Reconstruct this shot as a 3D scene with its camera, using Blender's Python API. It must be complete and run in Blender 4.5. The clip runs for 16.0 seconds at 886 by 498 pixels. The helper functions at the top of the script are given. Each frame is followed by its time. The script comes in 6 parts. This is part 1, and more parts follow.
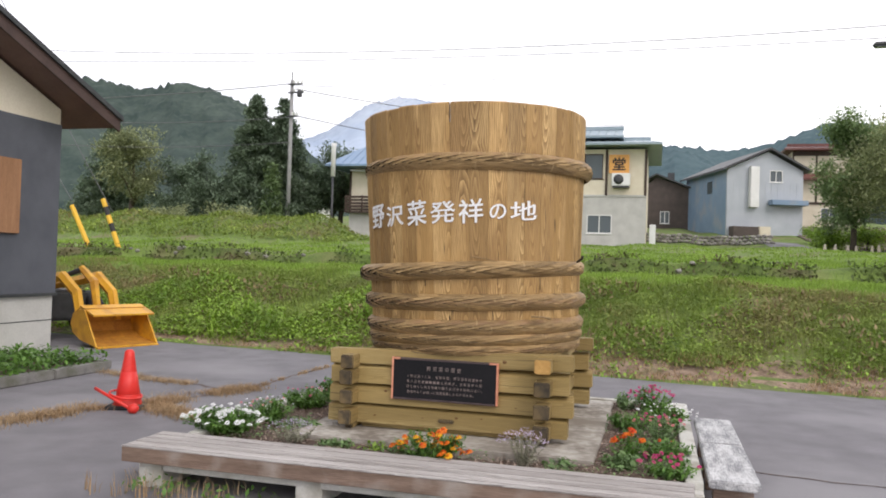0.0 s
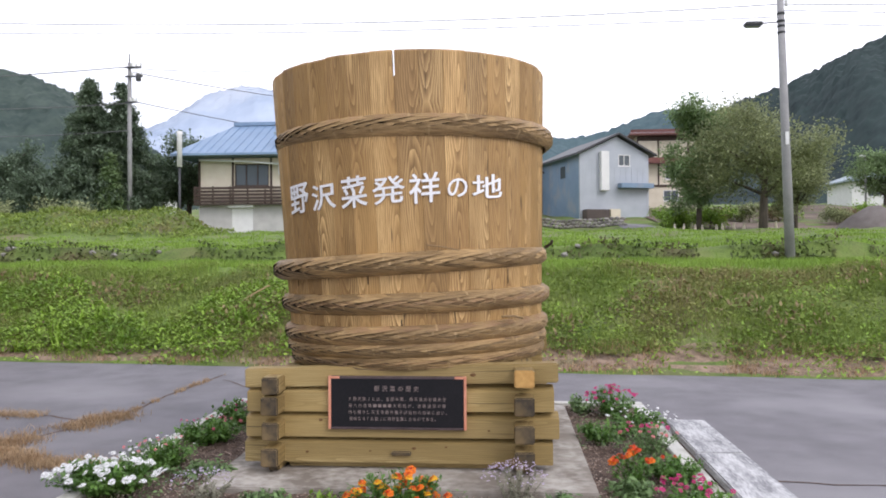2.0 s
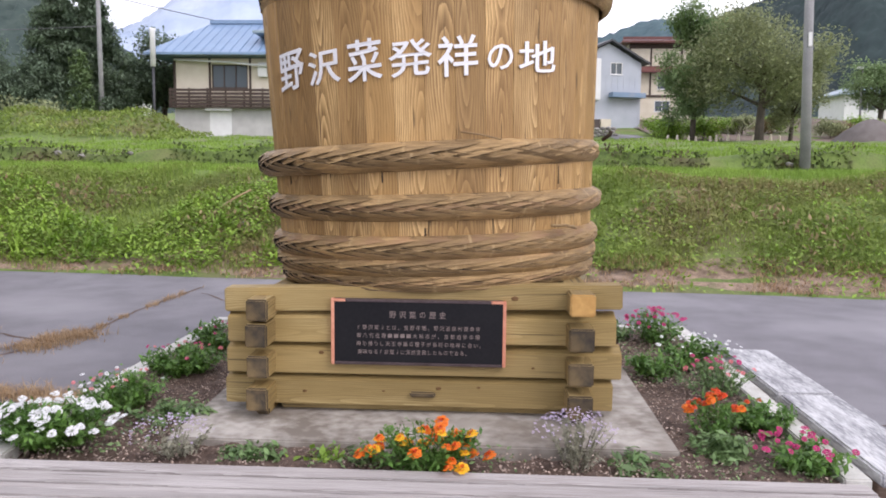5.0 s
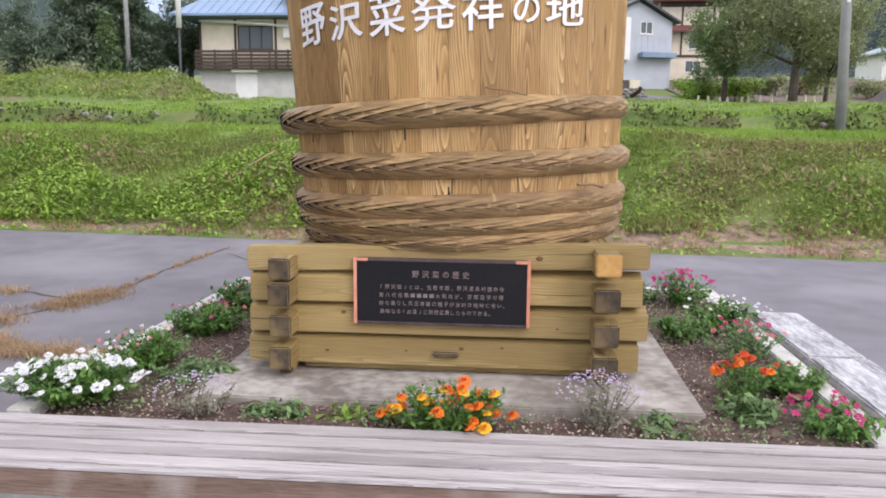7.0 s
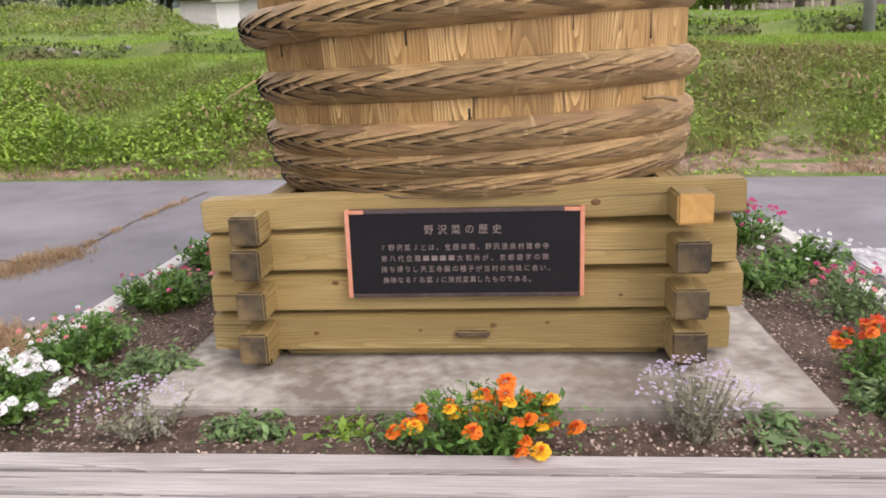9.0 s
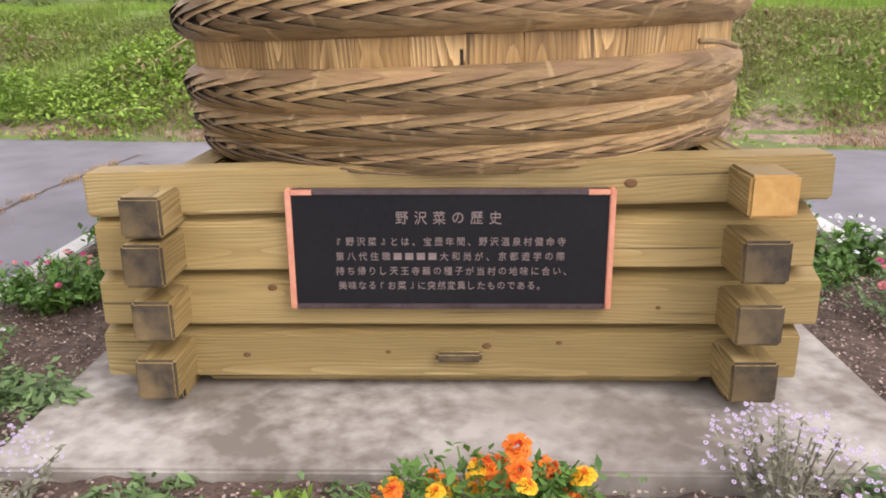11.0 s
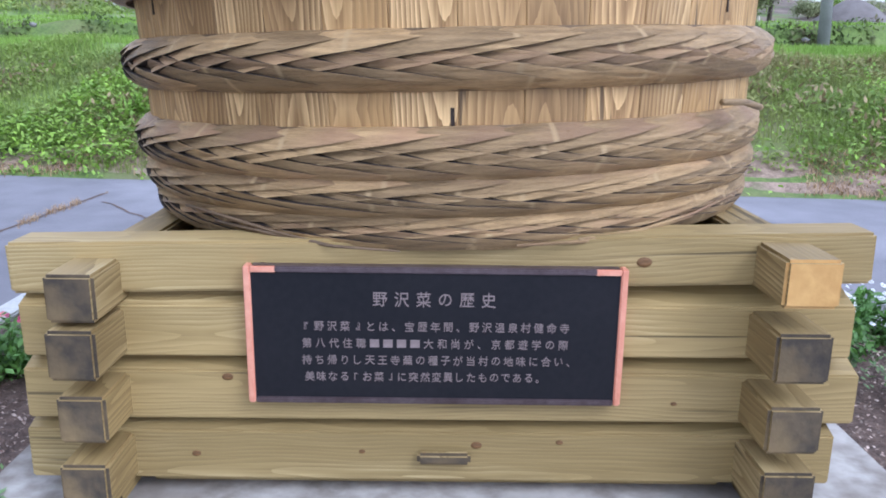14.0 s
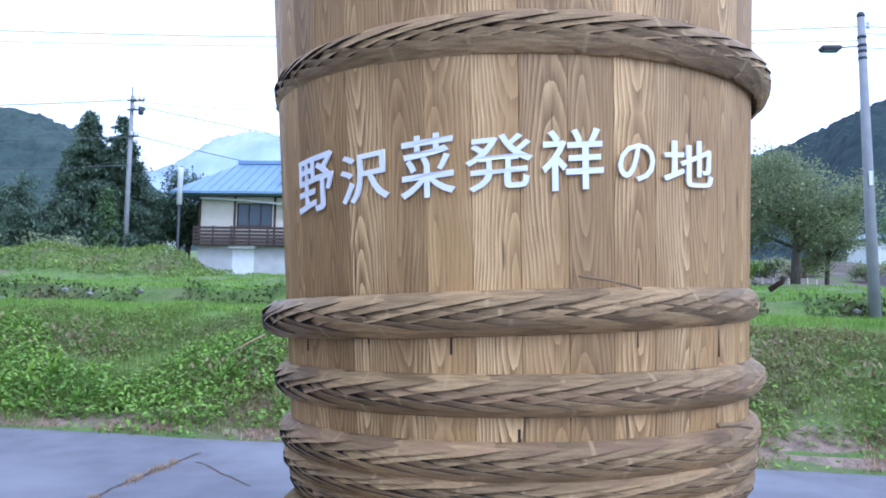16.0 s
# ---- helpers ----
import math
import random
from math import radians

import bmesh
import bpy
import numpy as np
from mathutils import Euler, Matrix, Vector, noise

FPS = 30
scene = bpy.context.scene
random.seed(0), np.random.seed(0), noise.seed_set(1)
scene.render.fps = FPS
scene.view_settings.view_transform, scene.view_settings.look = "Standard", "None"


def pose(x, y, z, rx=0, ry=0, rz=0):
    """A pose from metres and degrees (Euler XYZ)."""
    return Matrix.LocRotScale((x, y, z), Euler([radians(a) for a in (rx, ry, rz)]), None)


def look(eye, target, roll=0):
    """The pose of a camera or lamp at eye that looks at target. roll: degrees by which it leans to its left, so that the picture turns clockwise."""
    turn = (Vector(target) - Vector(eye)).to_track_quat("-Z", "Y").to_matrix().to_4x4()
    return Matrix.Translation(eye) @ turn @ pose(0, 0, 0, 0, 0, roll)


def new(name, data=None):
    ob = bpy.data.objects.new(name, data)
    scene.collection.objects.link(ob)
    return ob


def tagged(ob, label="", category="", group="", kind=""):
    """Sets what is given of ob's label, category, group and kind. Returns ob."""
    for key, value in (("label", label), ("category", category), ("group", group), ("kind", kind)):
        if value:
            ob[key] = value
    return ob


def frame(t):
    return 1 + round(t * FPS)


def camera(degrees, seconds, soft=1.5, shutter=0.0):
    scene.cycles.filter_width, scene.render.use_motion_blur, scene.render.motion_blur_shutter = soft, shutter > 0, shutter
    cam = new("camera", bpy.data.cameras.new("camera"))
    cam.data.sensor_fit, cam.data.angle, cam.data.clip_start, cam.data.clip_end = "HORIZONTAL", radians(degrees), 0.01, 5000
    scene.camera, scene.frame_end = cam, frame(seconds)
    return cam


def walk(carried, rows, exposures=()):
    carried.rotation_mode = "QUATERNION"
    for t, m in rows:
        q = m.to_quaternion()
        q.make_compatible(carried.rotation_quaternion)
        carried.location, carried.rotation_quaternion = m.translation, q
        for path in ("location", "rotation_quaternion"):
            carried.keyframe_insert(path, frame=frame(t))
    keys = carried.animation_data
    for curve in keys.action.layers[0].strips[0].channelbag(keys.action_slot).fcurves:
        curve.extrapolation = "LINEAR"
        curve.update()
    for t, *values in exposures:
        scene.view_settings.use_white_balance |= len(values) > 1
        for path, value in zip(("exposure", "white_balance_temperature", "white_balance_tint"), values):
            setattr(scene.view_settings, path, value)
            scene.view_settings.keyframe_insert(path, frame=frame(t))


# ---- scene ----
cam = camera(58.8, 16.0, 1.8)
PATH = [
    (0, (1.6488, -7.2208, 1.7212), (0.9913, -4.8095, 1.7663), 1.8),
    (0.2, (1.5578, -7.1448, 1.729), (1.0808, -4.6913, 1.8365), 0.6),
    (0.5, (1.4088, -7.0195, 1.735), (1.04, -4.547, 1.8), -0.8),
    (1, (1.1175, -6.7545, 1.7312), (0.9513, -4.262, 1.8338), -1.6),
    (1.5, (0.865, -6.4245, 1.7112), (0.6638, -3.9333, 1.76), -0.8),
    (2, (0.6863, -6.057, 1.7175), (0.4925, -3.5645, 1.7363), -0.3),
    (2.5, (0.51, -5.7758, 1.705), (0.405, -3.2783, 1.7237), 0.2),
    (3, (0.4388, -5.4695, 1.6887), (0.2313, -2.9783, 1.69), -2.1),
    (3.5, (0.39, -5.1795, 1.68), (0.285, -2.682, 1.7225), 0.1),
    (4, (0.3125, -5.0533, 1.6825), (0.2013, -2.5558, 1.7), 0.2),
    (4.5, (0.325, -4.9783, 1.6487), (0.2638, -2.4832, 1.5013), -0.2),
    (4.7, (0.3213, -4.9608, 1.6312), (0.2338, -2.4733, 1.4025), 0.0),
    (6.8, (0.325, -4.8983, 1.5887), (0.0913, -2.4333, 1.245), 1.8),
    (7, (0.33, -4.8845, 1.5887), (0.1175, -2.422, 1.2063), 0.5),
    (7.5, (0.2475, -4.7458, 1.56), (0.1063, -2.287, 1.1313), 0.9),
    (8, (0.1888, -4.4908, 1.5425), (0.08, -2.0507, 1.0075), -0.4),
    (8.5, (0.1913, -4.1295, 1.5163), (-0.0075, -1.7133, 0.9037), -1.2),
    (9, (0.1487, -3.8558, 1.4963), (-0.0562, -1.4382, 0.89), -2.0),
    (9.2, (0.105, -3.7245, 1.4825), (-0.0325, -1.3257, 0.79), -1.0),
    (11.3, (0.0075, -2.977, 1.3787), (-0.025, -0.582, 0.6638), -0.2),
    (11.5, (-0.0062, -2.922, 1.385), (0.0438, -0.522, 0.6862), -0.3),
    (12, (-0.025, -2.817, 1.3912), (0.0488, -0.407, 0.7312), -0.5),
    (12.5, (-0.0075, -2.7483, 1.4013), (0.0538, -0.3345, 0.7537), -1.1),
    (13, (-0.0137, -2.7208, 1.4), (0.0213, -0.3045, 0.7575), -0.0),
    (13.5, (-0.015, -2.7107, 1.3938), (0.015, -0.307, 0.7087), 0.5),
    (14, (-0.0075, -2.7358, 1.4175), (0.0013, -0.3108, 0.8075), 0.7),
    (14.5, (-0.04, -2.862, 1.5025), (0.0213, -0.387, 1.1575), 0.9),
    (15, (-0.105, -3.0858, 1.615), (-0.0625, -0.5895, 1.5013), -0.2),
    (15.5, (-0.0887, -3.2633, 1.6812), (-0.19, -0.7683, 1.79), -0.1),
    (16, (-0.0325, -3.4883, 1.685), (-0.2337, -1.0032, 1.86), 1.2),
]
# the clip's camera brightens as it nears the dark timber, and its picture turns bluer towards the end
LIGHT = [(0, 0.16, 6450, 15), (1.5, 0.2, 6200, 17), (3.5, 0.33, 5910, 20.5), (4.5, 0.36, 6110, 21.5), (7, 0.5, 6110, 20.5), (9, 0.52, 6560, 20.5), (11.5, 0.7, 6310, 21.5),
         (12.5, 0.7, 5860, 20.5), (13.5, 0.72, 5260, 18.5), (14.5, 0.8, 4810, 17.5), (15, 0.82, 4710, 18.5), (15.5, 0.69, 4660, 18), (16, 0.46, 4560, 18)]
walk(cam, [(t, look(eye, target, roll)) for t, eye, target, roll in PATH], LIGHT)

# ---- world and light: a bright overcast day ----
world = bpy.data.worlds.new("overcast_sky")
scene.world = world
world.use_nodes = True
wn, wl = world.node_tree.nodes, world.node_tree.links
wn.clear()
sky = wn.new("ShaderNodeTexSky")
sky.sky_type, sky.sun_disc = "NISHITA", False
sky.sun_elevation, sky.sun_rotation = radians(42), radians(132)
sky.dust_density = 4.0
clouds = wn.new("ShaderNodeTexNoise")
clouds.inputs["Scale"].default_value, clouds.inputs["Detail"].default_value = 1.6, 5
ramp = wn.new("ShaderNodeValToRGB")
ramp.color_ramp.elements[0].color, ramp.color_ramp.elements[0].position = (6.8, 7.4, 8.2, 1), 0.34
ramp.color_ramp.elements[1].color, ramp.color_ramp.elements[1].position = (14.2, 14.2, 14.2, 1), 0.53
veil = wn.new("ShaderNodeMix")
veil.data_type = "RGBA"
veil.inputs["Factor"].default_value = 0.9
back = wn.new("ShaderNodeBackground")
back.inputs["Strength"].default_value = 0.1
wout = wn.new("ShaderNodeOutputWorld")
wl.new(clouds.outputs["Fac"], ramp.inputs["Fac"])
wl.new(sky.outputs["Color"], veil.inputs["A"])
wl.new(ramp.outputs["Color"], veil.inputs["B"])
wl.new(veil.outputs["Result"], back.inputs["Color"])
wl.new(back.outputs["Background"], wout.inputs["Surface"])
sun = new("sun", bpy.data.lights.new("sun", "SUN"))
sun.data.energy, sun.data.angle, sun.data.color = 1.1, radians(25), (1.0, 0.95, 0.87)
sun.matrix_world = look((10, -9, 12), (0, 0, 0))


# ---- materials ----
def mat(name, c1, c2, rough=0.8, scale=5.0, fine=60.0, bump=0.15, stretch=(1, 1, 1), island=0.0, each=0.0, metal=0.0,
        c3=None, patch=0.8, see=0.0, lo=0.35, hi=0.65):
    """A procedural surface: two colours mixed by grain, a third in larger patches, bump, and a shade of its own per piece."""
    m = bpy.data.materials.new(name)
    m.use_nodes = True
    n, l = m.node_tree.nodes, m.node_tree.links
    bsdf = n["Principled BSDF"]
    bsdf.inputs["Roughness"].default_value, bsdf.inputs["Metallic"].default_value = rough, metal
    coord, mapping, info = n.new("ShaderNodeTexCoord"), n.new("ShaderNodeMapping"), n.new("ShaderNodeObjectInfo")
    mapping.inputs["Scale"].default_value = stretch
    l.new(coord.outputs["Object"], mapping.inputs["Vector"])
    if each:
        shift = n.new("ShaderNodeMath")
        shift.operation = "MULTIPLY"
        shift.inputs[1].default_value = 37.0
        l.new(info.outputs["Random"], shift.inputs[0])
        l.new(shift.outputs[0], mapping.inputs["Location"])
    a, b = n.new("ShaderNodeTexNoise"), n.new("ShaderNodeTexNoise")
    for tex, s, d in ((a, scale, 6), (b, fine, 4)):
        tex.inputs["Scale"].default_value, tex.inputs["Detail"].default_value = s, d
        l.new(mapping.outputs["Vector"], tex.inputs["Vector"])
    both = n.new("ShaderNodeMix")
    both.inputs["Factor"].default_value = 0.4
    l.new(a.outputs["Fac"], both.inputs["A"])
    l.new(b.outputs["Fac"], both.inputs["B"])
    r = n.new("ShaderNodeValToRGB")
    r.color_ramp.elements[0].position, r.color_ramp.elements[1].position = lo, hi
    r.color_ramp.elements[0].color, r.color_ramp.elements[1].color = (*c1, 1), (*c2, 1)
    l.new(both.outputs["Result"], r.inputs["Fac"])
    out = r.outputs["Color"]
    if c3:
        p, pr, pm = n.new("ShaderNodeTexNoise"), n.new("ShaderNodeValToRGB"), n.new("ShaderNodeMix")
        p.inputs["Scale"].default_value, p.inputs["Detail"].default_value = patch, 5
        l.new(coord.outputs["Object"], p.inputs["Vector"])
        pr.color_ramp.elements[0].position, pr.color_ramp.elements[1].position = 0.5, 0.68
        l.new(p.outputs["Fac"], pr.inputs["Fac"])
        pm.data_type = "RGBA"
        l.new(pr.outputs["Color"], pm.inputs["Factor"])
        l.new(out, pm.inputs["A"])
        pm.inputs["B"].default_value = (*c3, 1)
        out = pm.outputs["Result"]
    if island or each:
        hsv, scaled = n.new("ShaderNodeHueSaturation"), n.new("ShaderNodeMapRange")
        k = island or each
        scaled.inputs["To Min"].default_value, scaled.inputs["To Max"].default_value = 1 - k, 1 + k
        if island:
            l.new(n.new("ShaderNodeNewGeometry").outputs["Random Per Island"], scaled.inputs["Value"])
        else:
            l.new(info.outputs["Random"], scaled.inputs["Value"])
        l.new(scaled.outputs["Result"], hsv.inputs["Value"])
        l.new(out, hsv.inputs["Color"])
        out = hsv.outputs["Color"]
    l.new(out, bsdf.inputs["Base Color"])
    if bump:
        bp = n.new("ShaderNodeBump")
        bp.inputs["Strength"].default_value, bp.inputs["Distance"].default_value = bump, 0.02
        l.new(both.outputs["Result"], bp.inputs["Height"])
        l.new(bp.outputs["Normal"], bsdf.inputs["Normal"])
    if see:
        bsdf.inputs["Subsurface Weight"].default_value = 0.0
        tr, mx = n.new("ShaderNodeBsdfTranslucent"), n.new("ShaderNodeMixShader")
        mx.inputs["Fac"].default_value = see
        l.new(out, tr.inputs["Color"])
        l.new(bsdf.outputs["BSDF"], mx.inputs[1])
        l.new(tr.outputs["BSDF"], mx.inputs[2])
        l.new(mx.outputs["Shader"], n["Material Output"].inputs["Surface"])
    return m


def wood(name, across, along, dark, mid, pale, spacing=0.011, run=0.8, lean=0.06, rough=0.6, worn=(0.42, 0.68), least=0.15, each=0.12, relief=0.4):
    """Sawn softwood: growth rings cut lengthwise into arches, pale where the weather has worn the coat, dark checks, a tone per piece."""
    m = bpy.data.materials.new(name)
    m.use_nodes = True
    n, l = m.node_tree.nodes, m.node_tree.links
    bsdf = n["Principled BSDF"]
    bsdf.inputs["Roughness"].default_value = rough

    def calc(op, *values):
        node = n.new("ShaderNodeMath")
        node.operation = op
        for k, v in enumerate(values):
            if isinstance(v, (int, float)):
                node.inputs[k].default_value = v
            else:
                l.new(v, node.inputs[k])
        return node.outputs[0]

    def grain(scale, detail, squeeze):
        mp, tex = n.new("ShaderNodeMapping"), n.new("ShaderNodeTexNoise")
        stretch = [1.0, 1.0, 1.0]
        stretch["XYZ".index(along)] = squeeze
        mp.inputs["Scale"].default_value = stretch
        l.new(coord.outputs["Object"], mp.inputs["Vector"])
        l.new(offset, mp.inputs["Location"])
        tex.inputs["Scale"].default_value, tex.inputs["Detail"].default_value = scale, detail
        l.new(mp.outputs["Vector"], tex.inputs["Vector"])
        return tex.outputs["Fac"]

    def span(v, a, b, c, d):
        r = n.new("ShaderNodeMapRange")
        for key, val in zip(("From Min", "From Max", "To Min", "To Max"), (a, b, c, d)):
            r.inputs[key].default_value = val
        l.new(v, r.inputs["Value"])
        return r.outputs["Result"]

    def blend(fac, a, b):
        x = n.new("ShaderNodeMix")
        x.data_type = "RGBA"
        for key, val in (("Factor", fac), ("A", a), ("B", b)):
            if isinstance(val, tuple):
                x.inputs[key].default_value = (*val, 1)
            else:
                l.new(val, x.inputs[key])
        return x.outputs["Result"]

    coord, info, xyz = n.new("ShaderNodeTexCoord"), n.new("ShaderNodeObjectInfo"), n.new("ShaderNodeSeparateXYZ")
    l.new(coord.outputs["Object"], xyz.inputs[0])
    rnd = info.outputs["Random"]
    offset = calc("MULTIPLY", rnd, 41.0)
    side = calc("MULTIPLY", calc("SUBTRACT", calc("FRACT", calc("MULTIPLY", rnd, 7.3)), 0.5), 0.13)
    u = calc("ADD", calc("ADD", xyz.outputs[across], side), calc("MULTIPLY", calc("SUBTRACT", grain(5.0, 2, 0.3), 0.5), 0.07))
    w = calc("MULTIPLY", calc("PINGPONG", calc("ADD", xyz.outputs[along], calc("MULTIPLY", rnd, 23.0)), run), lean)
    d = calc("SQRT", calc("ADD", calc("MULTIPLY", u, u), calc("ADD", calc("MULTIPLY", w, w), 0.0002)))
    ring = calc("FRACT", calc("ADD", calc("DIVIDE", d, spacing), calc("MULTIPLY", grain(30.0, 3, 0.1), 0.9)))
    line = calc("POWER", ring, 1.8)
    fine = grain(130.0, 3, 0.035)
    wear = calc("MAXIMUM", span(grain(3.6, 4, 0.22), worn[0], worn[1], 0.0, 1.0), least)
    fac = calc("MULTIPLY", calc("MULTIPLY", calc("ADD", calc("MULTIPLY", line, 1.0), span(fine, 0.4, 0.7, 0.0, 0.35)), wear), 1.0)
    tone = calc("ADD", calc("MULTIPLY", grain(2.4, 3, 0.3), 0.55), calc("ADD", calc("MULTIPLY", fine, 0.3), calc("MULTIPLY", ring, 0.15)))
    base = blend(span(tone, 0.38, 0.62, 0.0, 1.0), dark, mid)
    col = blend(fac, base, pale)
    check = span(grain(60.0, 1, 0.02), 0.70, 0.76, 0.0, 0.75)
    col = blend(check, col, tuple(c * 0.25 for c in dark))
    hsv = n.new("ShaderNodeHueSaturation")
    l.new(span(rnd, 0, 1, 1 - each, 1 + each), hsv.inputs["Value"])
    l.new(col, hsv.inputs["Color"])
    l.new(hsv.outputs["Color"], bsdf.inputs["Base Color"])
    bp = n.new("ShaderNodeBump")
    bp.inputs["Strength"].default_value, bp.inputs["Distance"].default_value = relief, 0.004
    l.new(calc("SUBTRACT", calc("ADD", line, fine), check), bp.inputs["Height"])
    l.new(bp.outputs["Normal"], bsdf.inputs["Normal"])
    return m


def bamboo_splint():
    """Split bamboo: long streaks along the strip, a pale ring at each node, grey weathering, a tone per strip."""
    m = mat("hoop_splint", (0.205, 0.128, 0.05), (0.44, 0.292, 0.13), 0.5, 8, 75, 0.6, (1.0, 1.0, 14), each=0.3, lo=0.37, hi=0.62, c3=(0.30, 0.17, 0.09), patch=2.2)
    n, l = m.node_tree.nodes, m.node_tree.links
    bsdf = n["Principled BSDF"]
    old = bsdf.inputs["Base Color"].links[0].from_socket

    def calc(op, a, b=0.0):
        node = n.new("ShaderNodeMath")
        node.operation = op
        for k, v in enumerate((a, b)):
            if isinstance(v, float):
                node.inputs[k].default_value = v
            else:
                l.new(v, node.inputs[k])
        return node.outputs[0]

    xyz, info = n.new("ShaderNodeSeparateXYZ"), n.new("ShaderNodeObjectInfo")
    l.new(n.new("ShaderNodeTexCoord").outputs["Object"], xyz.inputs[0])
    way = calc("ARCTAN2", xyz.outputs["X"], calc("MULTIPLY", xyz.outputs["Y"], -1.0))
    gap = calc("PINGPONG", calc("ADD", way, calc("MULTIPLY", info.outputs["Random"], 5.0)), 0.26)
    ring, mix = n.new("ShaderNodeMapRange"), n.new("ShaderNodeMix")
    for key, val in zip(("From Min", "From Max", "To Min", "To Max"), (0.003, 0.010, 0.75, 0.0)):
        ring.inputs[key].default_value = val
    l.new(gap, ring.inputs["Value"])
    mix.data_type = "RGBA"
    l.new(ring.outputs["Result"], mix.inputs["Factor"])
    l.new(old, mix.inputs["A"])
    mix.inputs["B"].default_value = (0.47, 0.33, 0.16, 1)
    l.new(mix.outputs["Result"], bsdf.inputs["Base Color"])
    return m


M_STAVE = wood("stave_wood", "X", "Z", (0.205, 0.112, 0.034), (0.38, 0.222, 0.072), (0.70, 0.47, 0.20), 0.012, 0.55, 0.11, 0.55, (0.43, 0.64), 0.16, 0.15, 0.5)
M_HOOP = bamboo_splint()
# near-black for dark wood and open joints, and for painted shade
M_DARK_WOOD_SHADE = mat("hoop_core_shade", (0.018, 0.012, 0.008), (0.05, 0.032, 0.018), 0.9, 6, 40, 0.3)
# darker than the splints, so shade is painted into the gaps between them
M_HOOP_CORE = mat("dark_splint_and_gap_shade", (0.09, 0.058, 0.03), (0.2, 0.13, 0.065), 0.7, 5, 50, 0.4, (1, 1, 9))
M_BEAM = wood("treated_beam", "Z", "X", (0.245, 0.172, 0.06), (0.35, 0.25, 0.092), (0.58, 0.46, 0.22), 0.010, 0.7, 0.05, 0.65, (0.50, 0.74), 0.03, 0.1, 0.3)
M_BEAM_Y = wood("treated_beam_side", "Z", "Y", (0.205, 0.14, 0.048), (0.34, 0.24, 0.088), (0.54, 0.42, 0.2), 0.012, 0.7, 0.05, 0.65, (0.46, 0.74), 0.06, 0.14, 0.35)
M_END = mat("beam_end_grain", (0.032, 0.026, 0.019), (0.125, 0.09, 0.047), 0.8, 9, 40, 0.4, each=0.3, c3=(0.19, 0.132, 0.058), patch=5.5)
M_END_NEW = mat("beam_end_fresh", (0.40, 0.21, 0.05), (0.56, 0.33, 0.1), 0.6, 6, 40, 0.2)
M_KNOT = mat("knot", (0.1, 0.05, 0.015), (0.2, 0.1, 0.03), 0.7, 20, 90, 0.2)
M_SLAB = mat("slab_concrete", (0.20, 0.173, 0.142), (0.46, 0.43, 0.38), 0.85, 2.6, 17, 0.35, c3=(0.21, 0.18, 0.145), patch=1.8, lo=0.40, hi=0.60)
M_KERB_GREY = mat("grey_kerb_concrete", (0.15, 0.145, 0.135), (0.27, 0.26, 0.245), 0.9, 3, 50, 0.3, c3=(0.12, 0.12, 0.09), patch=2.5)
M_KERB = mat("white_concrete", (0.46, 0.45, 0.41), (0.66, 0.65, 0.60), 0.85, 3, 60, 0.25, c3=(0.33, 0.31, 0.26), patch=3)
M_BENCH = wood("weathered_plank", "Y", "X", (0.23, 0.205, 0.19), (0.41, 0.38, 0.36), (0.56, 0.53, 0.51), 0.005, 0.9, 0.02, 0.8, (0.44, 0.62), 0.25, 0.12, 0.6)
M_BENCH_Y = mat("weathered_plank_side", (0.22, 0.22, 0.23), (0.57, 0.57, 0.57), 0.8, 1.6, 9, 0.6, (9, 1.6, 9), each=0.06, lo=0.4, hi=0.6)
M_FASCIA = mat("fascia_board", (0.13, 0.085, 0.06), (0.26, 0.18, 0.135), 0.75, 2.5, 20, 0.4, (0.6, 8, 8), c3=(0.34, 0.29, 0.25), patch=3)
M_SOIL = mat("soil", (0.05, 0.032, 0.024), (0.17, 0.115, 0.085), 0.95, 22, 110, 1.0)
M_CHIP = mat("bark_chip", (0.10, 0.055, 0.04), (0.52, 0.42, 0.34), 0.9, 40, 200, 0.3, island=0.6)
M_ASPHALT = mat("asphalt", (0.143, 0.136, 0.145), (0.21, 0.20, 0.212), 0.9, 2.2, 220, 0.35, c3=(0.25, 0.24, 0.25), patch=0.5)
M_EARTH = mat("field_ground", (0.075, 0.115, 0.026), (0.19, 0.27, 0.055), 0.95, 1.2, 22, 0.8, c3=(0.17, 0.15, 0.075), patch=0.45)
M_GRASS = mat("grass_blade", (0.145, 0.205, 0.036), (0.31, 0.40, 0.085), 0.75, 0.5, 3.0, 0, island=0.22, see=0.35, c3=(0.28, 0.25, 0.10), patch=0.35)
M_LAWN = mat("lawn_blade", (0.15, 0.25, 0.03), (0.29, 0.43, 0.07), 0.75, 0.4, 2.0, 0, island=0.2, see=0.35)
M_WEED = mat("weed_leaf", (0.15, 0.27, 0.03), (0.36, 0.52, 0.075), 0.6, 0.6, 4.0, 0, island=0.35, see=0.3)
# dark weed green and brown, with the step's shade painted in
M_SHADE_WEED = mat("shaded_wall_weed_leaf", (0.055, 0.085, 0.022), (0.14, 0.185, 0.05), 0.7, 0.8, 4.0, 0, island=0.35, see=0.2, c3=(0.13, 0.10, 0.05), patch=0.9)
M_DRY = mat("dry_grass", (0.32, 0.20, 0.10), (0.54, 0.40, 0.24), 0.9, 3, 20, 0, island=0.3, see=0.25)
M_DRYLEAF = mat("faded_leaf", (0.18, 0.135, 0.065), (0.33, 0.255, 0.13), 0.8, 0.8, 5, 0, island=0.35, see=0.2)
